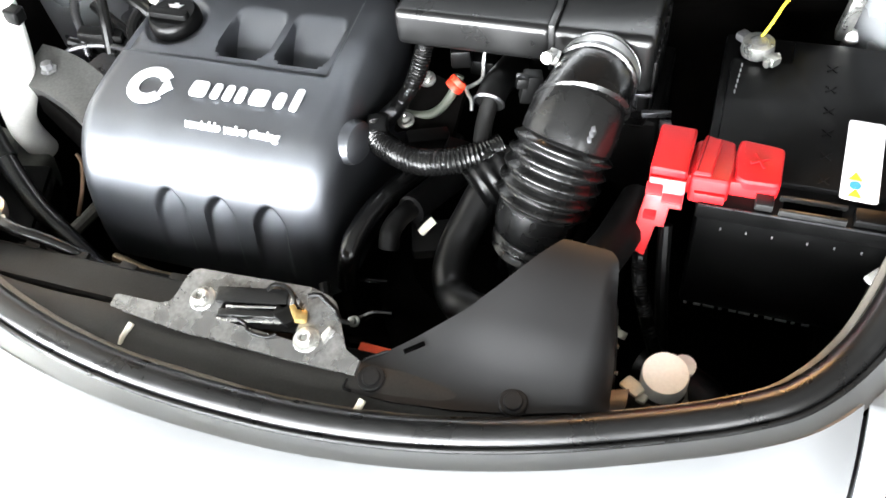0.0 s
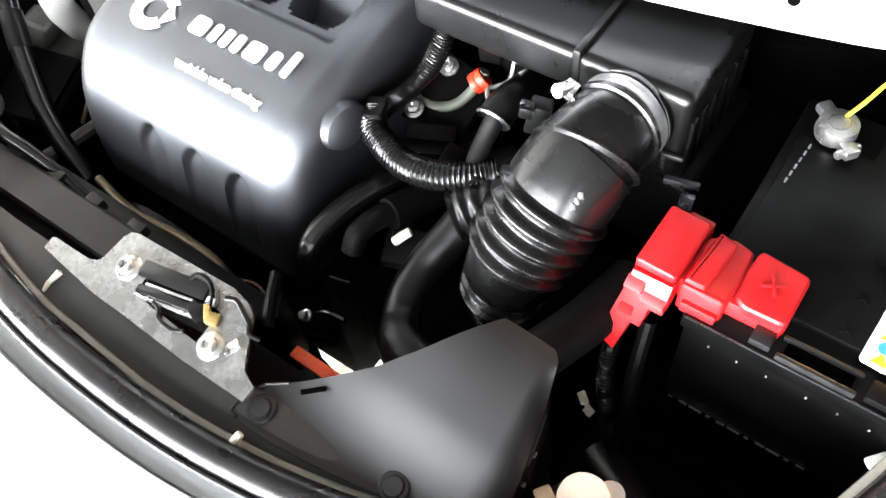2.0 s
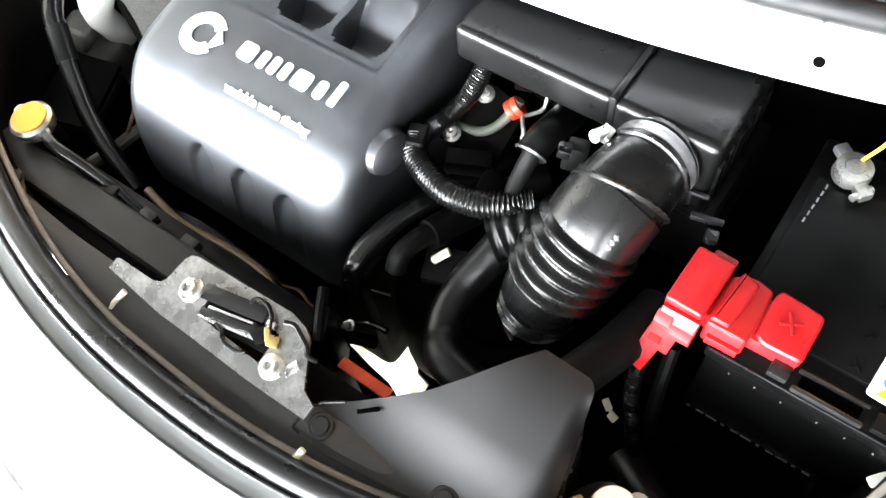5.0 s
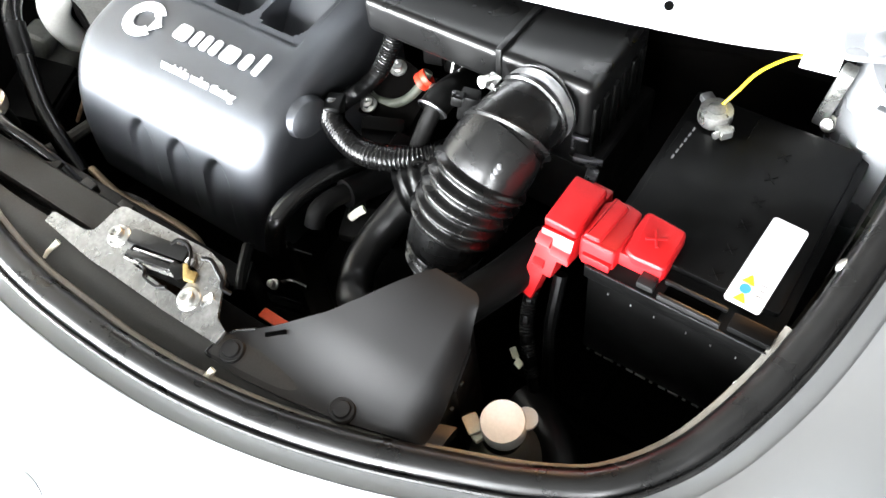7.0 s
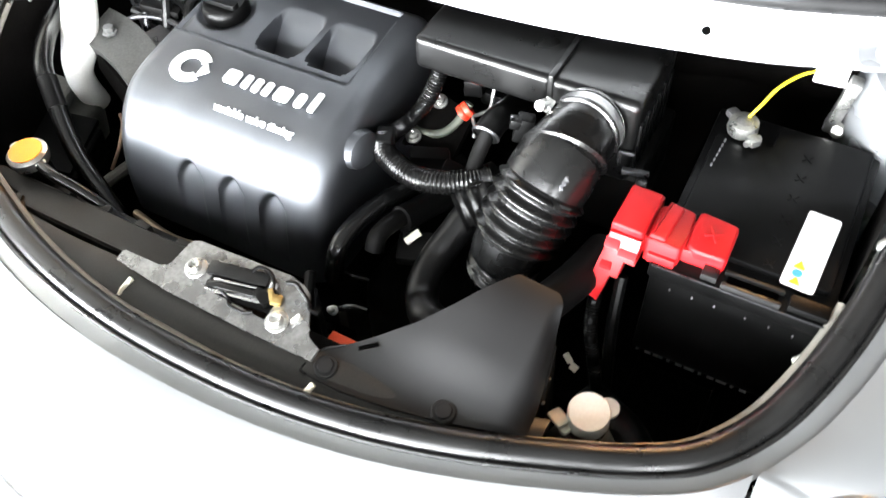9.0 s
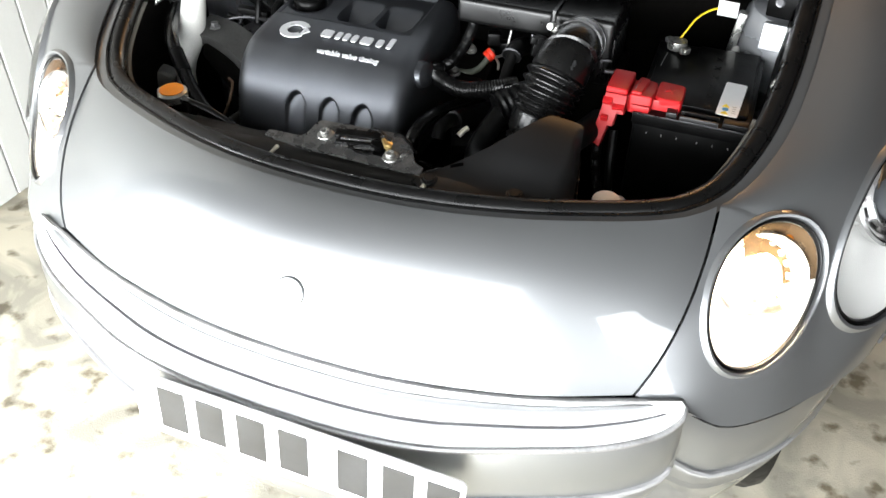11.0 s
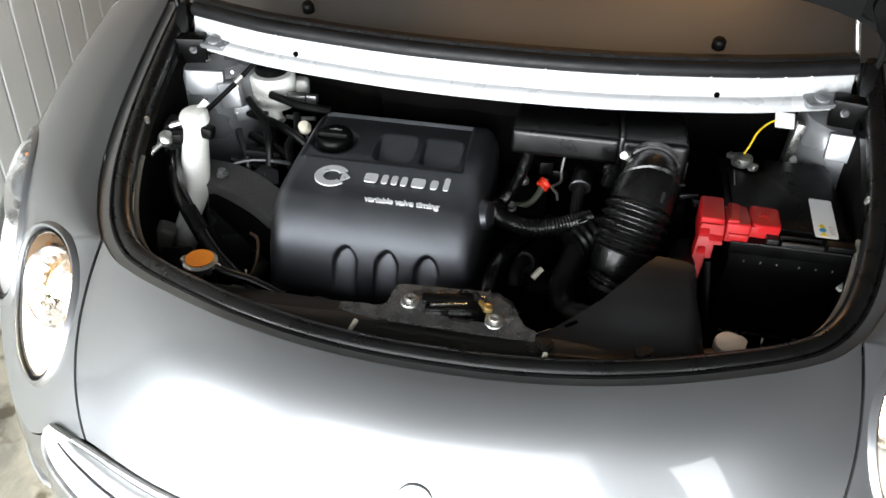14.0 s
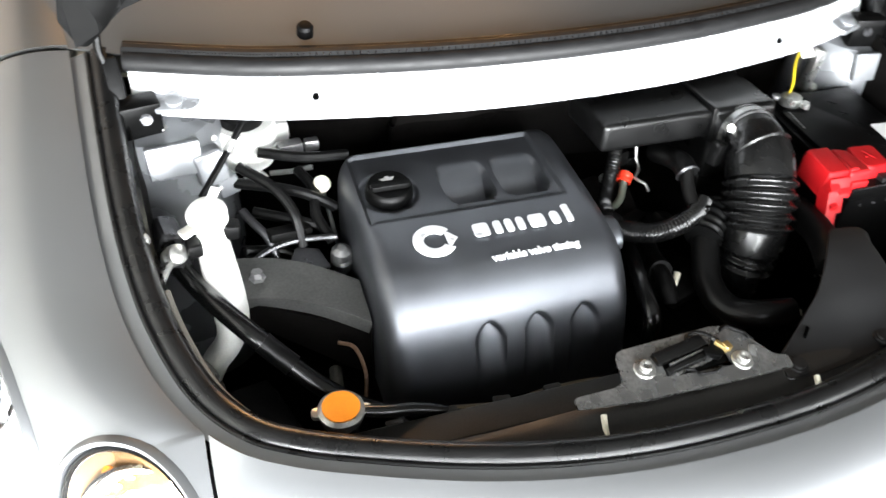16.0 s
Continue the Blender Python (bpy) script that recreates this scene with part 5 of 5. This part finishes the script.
# box added to give the vague rectangular shadows beside the wing
shade_box = thing("shadow_box", "dark box added for the rectangular shadows beside the wing", "box", (-.47, .53, .58))
part("box", joined(lambda b: box(b, (.07, .10, .06), pose(-.475, .52, .60, 6, 10, 20), .008, 3)), DULL, shade_box)
part("lid", joined(lambda b: box(b, (.076, .106, .012), pose(-.480, .52, .634, 6, 10, 20), .004, 2)), DULL, shade_box)
clipwire = thing("clip_wire", "thin rusty brown wire loop beside the hose", "wire", (-.36, .50, .66))
part("wire", joined(lambda b: tube(b, [(-.37, .56, .70), (-.352, .545, .70), (-.345, .52, .68), (-.35, .50, .655)], .0025, 8, 16)), RUST, clipwire)
radhose = thing("radiator_hose", "thick black rubber radiator hose", "hose", (-.46, .56, .70))
part("hose", joined(lambda b: tube(b, [(-.558, .715, .81), (-.545, .675, .785), (-.530, .640, .772), (-.505, .592, .768), (-.475, .549, .757), (-.448, .527, .735), (-.4135, .501, .705), (-.375, .478, .682), (-.335, .462, .662), (-.30, .45, .63)], .0125, 16, 60)), GLOSSY, radhose)
part("spring_clip", joined(lambda b: tube(b, [Vector((-.541, .666, .782)) + Vector((-.010, -.021, -.006)) * (k - .5) for k in range(2)], .0142, 16)), CLAMP, radhose, "dark spring clip round the hose")
part("tape", joined(lambda b: tube(b, [(-.462, .538, .747), (-.448, .527, .735), (-.432, .515, .722)], .0136, 16, 8)), RUBBER, radhose, "matt tape sleeve")
overflow = thing("overflow_hose", "thin black overflow hose beside the filler cap", "hose", (-.31, .42, .68))
part("hose", joined(lambda b: tube(b, [(-.372, .424, .724), (-.345, .418, .722), (-.31, .420, .712), (-.275, .422, .694), (-.24, .420, .672), (-.20, .43, .64)], .0075, 12, 40)), GLOSSY, overflow)

rm = Matrix.Translation((-.393, .427, .730)) @ pose(0, 0, 0, 4, 0, 0)
radcap = part("filler_cap", joined(lambda b: lathe(b, [(.024, -.012), (.026, -.004), (.026, .002), (.022, .005), (0, .0055)], rm, 32)), ZINC, radiator, "steel radiator cap with an orange label")
part("ear", joined(lambda b: prism(b, rounded([(-.033, -.007), (.033, -.007), (.033, .007), (-.033, .007)], .006), -.006, .0, rm @ pose(0, 0, 0, 0, 0, -8), .002)), ZINC, radcap)
part("label", joined(lambda b: lathe(b, [(.021, .0055), (.021, .0068), (.0, .007)], rm, 32)), ORANGE, radcap, "orange warning label")
part("neck", joined(lambda b: lathe(b, [(.019, -.05), (.019, -.02), (.022, -.012)], rm, 24)), BLACK, radcap)

mount = thing("engine_mount", "dark cast engine mount bracket with bolts", "bracket", (-.40, .62, .62))
part("arm", joined(lambda b: sheet(b, lambda u, v: Vector((-.490 + .165 * u, .628 + .066 * v - .066 * u + .004 * v * u + .012 * math.sin(3.1 * u), .742 - .022 * u + .008 * math.sin(3.1 * u) + .012 * v)), 14, 6, .022)), material("cast_grey", (.085, .085, .082), .55, .4, .3, 300, 40, .3), mount)
part("web", joined(lambda b: sheet(b, lambda u, v: Vector((-.47 + .145 * u, .630 - .060 * u - .006 * v, .73 - .03 * u - (.03 + .05 * u) * v)), 10, 4, .012)), SHADE, mount)
for p in ((-.362, .606, .718), (-.343, .592, .712), (-.452, .652, .748)):
    part("bolt", joined(lambda b: lathe(b, [(.011, 0), (.011, .003), (.0075, .004), (.0075, .012), (0, .012)], Matrix.Translation(p), 6)), STEEL, mount)

# stays, pipes and plugs between the tower and the engine
clut = thing("coolant_pipe", "grey metal coolant pipe beside the engine", "pipe", (-.42, .70, .72))
part("pipe", joined(lambda b: tube(b, [(-.455, .745, .79), (-.445, .728, .782), (-.428, .708, .765), (-.420, .690, .735)], .006, 12, 20)), CLAMP, clut)
part("stay", joined(lambda b: tube(b, [(-.46, .678, .738), (-.445, .690, .752), (-.415, .70, .758), (-.38, .702, .760), (-.34, .69, .765)], .0042, 8, 24)), CLAMP, clut)
part("plate", joined(lambda b: prism(b, rounded([(-.030, -.016), (.030, -.012), (.018, .022), (-.012, .026)], .005, 3), 0, .004, Matrix.Translation((-.385, .672, .742)) @ pose(0, 0, 0, 14, 8, 0), .001)), CLAMP, clut, "dark triangular bracket")
loom = thing("wiring_loom", "black taped wiring loom behind the engine", "cable", (-.40, .80, .78))
for pts in ([(-.46, .80, .80), (-.40, .77, .80), (-.36, .755, .79), (-.33, .75, .77)], [(-.44, .76, .775), (-.39, .735, .77), (-.35, .72, .76)], [(-.42, .82, .83), (-.36, .80, .825), (-.30, .80, .82)], [(-.46, .71, .75), (-.41, .715, .735), (-.37, .69, .72), (-.34, .70, .70)], [(-.45, .79, .83), (-.41, .75, .815), (-.39, .72, .79), (-.385, .70, .75)], [(-.37, .81, .80), (-.355, .77, .79), (-.36, .73, .775), (-.345, .70, .75)]):
    part("cable", joined(lambda b: tube(b, pts, .0075, 10, 20)), RUBBER, loom)
part("connector", joined(lambda b: box(b, (.035, .02, .02), pose(-.375, .833, .822, 0, 0, 8), .004), lambda b: box(b, (.02, .015, .016), pose(-.345, .83, .826), .003)), STEEL, loom, "grey connector")
part("connector", joined(lambda b: box(b, (.06, .02, .014), pose(-.40, .712, .768, 0, 8, 14), .004)), DULL, loom)
plug = thing("oil_sensor", "grey ribbed sensor beside the engine cover", "sensor", (-.332, .70, .70))
part("body", joined(lambda b: lathe(b, [(.014, -.02), (.015, -.004), (.012, .0), (.015, .004), (.013, .015), (.006, .02), (0, .02)], frame_to((0, -.2, 1), (-.336, .694, .725)), 20)), STEEL, plug)

# ---- hinges, prop and wall stops ----
for s in (1, -1):
    hinge = part("bonnet_hinge", joined(lambda b: box(b, (.055, .030, .050), pose(s * .562, .822, .905, 10, 0, s * -12), .005)), BLACK, CAR, "black pressed steel bonnet hinge")
    part("ear", joined(lambda b: box(b, (.020, .030, .060), pose(s * .583, .845, .945, -25, 0, s * -8), .005)), BLACK, hinge)
    part("arm", joined(lambda b: tube(b, [(s * .585, .845, .955), (s * .592, .846, .985), (s * .590, .848, 1.010), (s * .586, .850, 1.035)], .005, 8, 12)), BLACK, hinge)
    part("bolt", joined(lambda b: lathe(b, [(.0075, 0), (.0075, .0025), (.005, .003), (.005, .006), (0, .006)], frame_to((0, -1, .3), (s * .552, .806, .908)), 12)), CLAMP, hinge)
    part("bolt", joined(lambda b: lathe(b, [(.0075, 0), (.0075, .0025), (.005, .003), (.005, .006), (0, .006)], frame_to((0, -1, .3), (s * .600, .815, .925)), 12)), CLAMP, hinge)
    part("hinge_plate", joined(lambda b: prism(b, rounded([(.625, .04), (.611, 0), (.600, -.002), (.570, .030), (.545, .075), (.545, .12), (.61, .12)], .005), -.004, .016, Matrix.Translation((0, .845, 1.006)) @ Matrix.Diagonal((s, 1, 1, 1)) @ pose(0, 0, 0, 109, 0, 0), .002)), BLACK, hinge, "black hinge plate")
    for y, z in ((.643, .842), (.56, .80)):
        stop = thing("rubber_stop", "small bright fixing on the bay's side", "fixing", (s * .572, y, z), "side fixings")
        part("button", joined(lambda b: lathe(b, [(.007, -.004), (.007, .003), (.004, .005), (0, .005)], frame_to((-s, 0, .35), (s * .571, y, z)), 14)), ZINC, stop)
stay = thing("prop_rod", "thin silver bonnet prop rod", "rod", (.59, .88, .885))
part("rod", joined(lambda b: tube(b, [(.590, .880, .885), (.576, .886, .95), (.562, .898, 1.01), (.555, .906, 1.045), (.562, .910, 1.049), (.575, .912, 1.049)], .0045, 10)), ZINC, stay)

# ---- between the engine and the intake ----
ribbed = lambda r, n: (lambda f: r + .0009 * math.cos(f * 2 * math.pi * n))
sleeve = thing("ribbed_sleeve", "black corrugated cable sleeves", "cable", (.06, .62, .7))
part("sleeve", joined(lambda b: tube(b, [(.066, .705, .84), (.061, .694, .815), (.050, .682, .785), (.038, .664, .768), (.030, .640, .766), (.028, .620, .764)], ribbed(.0100, 44), 14, 300)), GLOSSY, sleeve)
part("sleeve", joined(lambda b: tube(b, [(.022, .626, .764), (.033, .610, .760), (.055, .600, .757), (.085, .592, .757), (.120, .592, .764), (.150, .603, .770), (.17, .62, .77)], ribbed(.0142, 42), 16, 300)), GLOSSY, sleeve)
part("joint", joined(lambda b: box(b, (.024, .03, .022), pose(.027, .624, .766, 0, 0, 20), .006, 3)), BLACK, sleeve)
hoses = thing("coolant_hoses", "thick black coolant hoses below the intake", "hose", (.12, .55, .6))
part("hose", joined(lambda b: tube(b, [(.030, .480, .660), (.034, .491, .700), (.036, .515, .712), (.045, .555, .716), (.060, .60, .712), (.075, .65, .70), (.09, .70, .69)], .0120, 14, 50)), GLOSSY, hoses)
part("hose", joined(lambda b: tube(b, [(.082, .560, .712), (.092, .60, .700), (.11, .65, .69), (.14, .70, .69)], .017, 14, 30)), RUBBER, hoses)
part("stub", joined(lambda b: tube(b, [(.072, .512, .700), (.072, .523, .714), (.076, .542, .717), (.083, .566, .712)], .0115, 12, 20)), DULL, hoses, "grey dusty hose stub")
part("bottom_hose", joined(lambda b: tube(b, [(.19, .615, .74), (.165, .590, .738), (.153, .562, .720), (.144, .535, .702), (.144, .505, .692), (.155, .480, .690), (.176, .458, .70), (.22, .45, .70)], .0195, 20, 60)), RUBBER, hoses)
part("ribbed_boot", joined(lambda b: tube(b, [(.152, .578, .742), (.175, .600, .752), (.20, .62, .752)], lambda f: .025 + .0015 * math.cos(f * 36), 20, 40)), RUBBER, hoses)
part("lower_hose", joined(lambda b: tube(b, [(.36, .50, .60), (.42, .46, .62), (.45, .42, .60), (.45, .38, .52)], .024, 16, 40)), RUBBER, hoses)
part("lower_hose", joined(lambda b: tube(b, [(.283, .47, .748), (.296, .50, .752), (.310, .54, .752), (.322, .60, .745)], .021, 14, 30)), DULL, hoses)
vac = thing("vacuum_hose", "black sleeved vacuum hose with grey tip", "hose", (.155, .65, .77))
part("sleeve", joined(lambda b: tube(b, [(.156, .735, .79), (.156, .70, .803), (.154, .665, .812), (.152, .645, .808)], .016, 14, 24)), RUBBER, vac)
part("hose", joined(lambda b: tube(b, [(.153, .650, .810), (.150, .632, .790), (.152, .612, .775), (.164, .598, .772)], .0095, 12, 24)), DULL, vac)
part("ring", joined(lambda b: lathe(b, [(.0155, -.002), (.0175, 0), (.0155, .002)], frame_to((0, -.8, -.3), (.152, .645, .808)), 24)), CLAMP, vac)

inj = thing("fuel_connector", "red-capped fuel pipe with bent steel lines", "connector", (.095, .70, .74))
part("cap", joined(lambda b: lathe(b, [(.0085, -.0075), (.0108, -.007), (.0115, -.002), (.0105, .0), (.0115, .002), (.0108, .007), (.0085, .0075)], frame_to((-.5, -.5, -.5), (.093, .708, .771)), 24)), material("red_cap", (.75, .035, .012), .4), inj, "red locking ring")
part("pipe", joined(lambda b: tube(b, [(.096, .714, .780), (.089, .702, .762), (.079, .688, .750), (.066, .679, .745), (.050, .675, .745), (.034, .676, .746), (.022, .682, .750)], .0055, 12, 30)), material("green_grey_pipe", (.10, .11, .085), .5), inj)
part("hook", joined(lambda b: tube(b, [(.122, .738, .812), (.120, .730, .790), (.121, .719, .776), (.112, .709, .772), (.107, .702, .772), (.112, .694, .770), (.117, .688, .768), (.119, .680, .760)], .0024, 8, 36)), ZINC, inj, "bent bright wire")
part("socket", joined(lambda b: box(b, (.024, .022, .024), pose(.092, .735, .792, 0, 0, 15), .004), lambda b: box(b, (.03, .02, .02), pose(.115, .745, .775), .004)), BLACK, inj)
for p in ((.045, .660, .748), (.059, .705, .775)):
    part("bolt", joined(lambda b: lathe(b, [(.010, 0), (.010, .003), (.0065, .004), (.0065, .010), (.003, .011), (0, .008)], frame_to((.1, -.35, .9), p), 16)), ZINC, inj, "bright bolt")
part("bracket", joined(lambda b: sheet(b, lambda u, v: Vector((.03 + .07 * u, .655 + .07 * v, .735 + .03 * v + .006 * math.sin(u * 6))), 8, 6, .006)), SHADE, inj)
part("bracket", joined(lambda b: box(b, (.05, .02, .03), pose(.075, .645, .735, 10, 8, 30), .005), lambda b: box(b, (.03, .03, .02), pose(.118, .625, .745, 0, 20, 10), .005)), DULL, inj)

peg = thing("cable_pegs", "cream plastic pegs on a dark bracket", "fixing", (.12, .545, .66))
part("peg", joined(lambda b: tube(b, [(.097, .546, .694), (.104, .552, .702), (.109, .558, .705)], .0050, 10)), CREAM, peg)
part("peg", joined(lambda b: tube(b, [(.143, .530, .700), (.148, .546, .708), (.150, .555, .706)], .004, 8)), CREAM, peg)
part("peg", joined(lambda b: tube(b, [(.154, .538, .700), (.160, .543, .702)], .006, 8)), ZINC, peg)
part("bracket", joined(lambda b: box(b, (.07, .04, .02), pose(.118, .555, .680, 12, 0, 20), .005), lambda b: box(b, (.02, .05, .03), pose(.085, .575, .685, 12, 10, 30), .005)), DULL, peg)

for pts, r in (([(.034, .497, .655), (.048, .492, .660), (.066, .500, .652)], .003), ([(.044, .462, .625), (.062, .466, .637), (.084, .468, .640)], .004), ([(-.02, .44, .62), (.02, .445, .60), (.05, .47, .56)], .008)):
    lo = thing("lower_pipe", "dark glossy pipe low in the bay", "pipe", pts[1], "low pipes")
    part("pipe", joined(lambda b: tube(b, pts, r, 10, 16)), GLOSSY, lo)
nut = thing("flange_nut", "small bright nut low beside the radiator", "nut", (.042, .454, .630))
part("nut", joined(lambda b: lathe(b, [(.0065, 0), (.0065, .003), (.0045, .004), (.0045, .010), (0, .011)], frame_to((-.1, -.5, .85), (.042, .454, .630)), 12)), ZINC, nut)
BROWN = material("brown_pipe", (.11, .08, .045), .4, .5, .3)
brassy = thing("oil_pipe", "brownish metal pipe below the engine cover", "pipe", (-.10, .44, .65))
part("pipe", joined(lambda b: tube(b, [(-.26, .45, .66), (-.192, .439, .66), (-.126, .444, .66), (-.066, .442, .66), (-.040, .430, .657), (-.032, .424, .64), (-.03, .43, .58)], .0055, 10, 40)), BROWN, brassy)
part("pipe", joined(lambda b: tube(b, [(-.22, .42, .655), (-.139, .425, .655), (-.08, .426, .655), (-.055, .43, .65), (-.05, .435, .58)], .0045, 10, 30)), BROWN, brassy)
shield = thing("orange_strip", "faded orange plastic strip beside the radiator", "strip", (.110, .403, .688))
part("strip", joined(lambda b: box(b, (.066, .013, .006), pose(.103, .409, .655, 0, 0, -1), .002)), material("orange_plastic", (.85, .08, .012), .5), shield)
post = thing("black_post", "black upright beside the radiator", "bracket", (.03, .43, .56))
part("post", joined(lambda b: tube(b, [(.015, .458, .684), (.030, .432, .682), (.047, .407, .680)], .007, 10, 12), lambda b: box(b, (.014, .03, .12), pose(.034, .43, .622, 0, 0, 30), .003)), BLACK, post)
tie = thing("cable_tie", "pale torn cable label low in the bay", "label", (.32, .54, .60))
part("tag", joined(lambda b: box(b, (.013, .008, .003), pose(.317, .541, .60, 20, 10, -38), .001), lambda b: box(b, (.010, .009, .003), pose(.328, .533, .598, 30, 0, -20), .001), lambda b: box(b, (.010, .004, .002), pose(.323, .537, .599, 20, 10, -38))), CREAM, tie)
for p in ((.43, .40, .69), (.50, .46, .70), (.545, .56, .74)):
    sc = thing("pale_clip", "pale fixing on the bay's rim", "fixing", p, "rim fixings")
    part("clip", joined(lambda b: box(b, (.020, .010, .006), Matrix.Translation(p) @ pose(0, 0, 0, 10, 0, 50), .003)), WHITE, sc)
# ---- boards of the garage wall ----
plank_me = None
for k in range(int((Y1 - WALL_END) / 0.1)):
    if plank_me is None:
        first = part("board", joined(lambda b: box(b, (0.018, 0.093, TOP - 0.02), None, 0.002, 1)), CLAD, wall_left)
        plank_me = first.data
        ob = first
    else:
        ob = new("board", plank_me)
        ob.parent = wall_left
    ob.location = (X0 + 0.004, WALL_END + 0.0495 + 0.1 * k, TOP / 2)
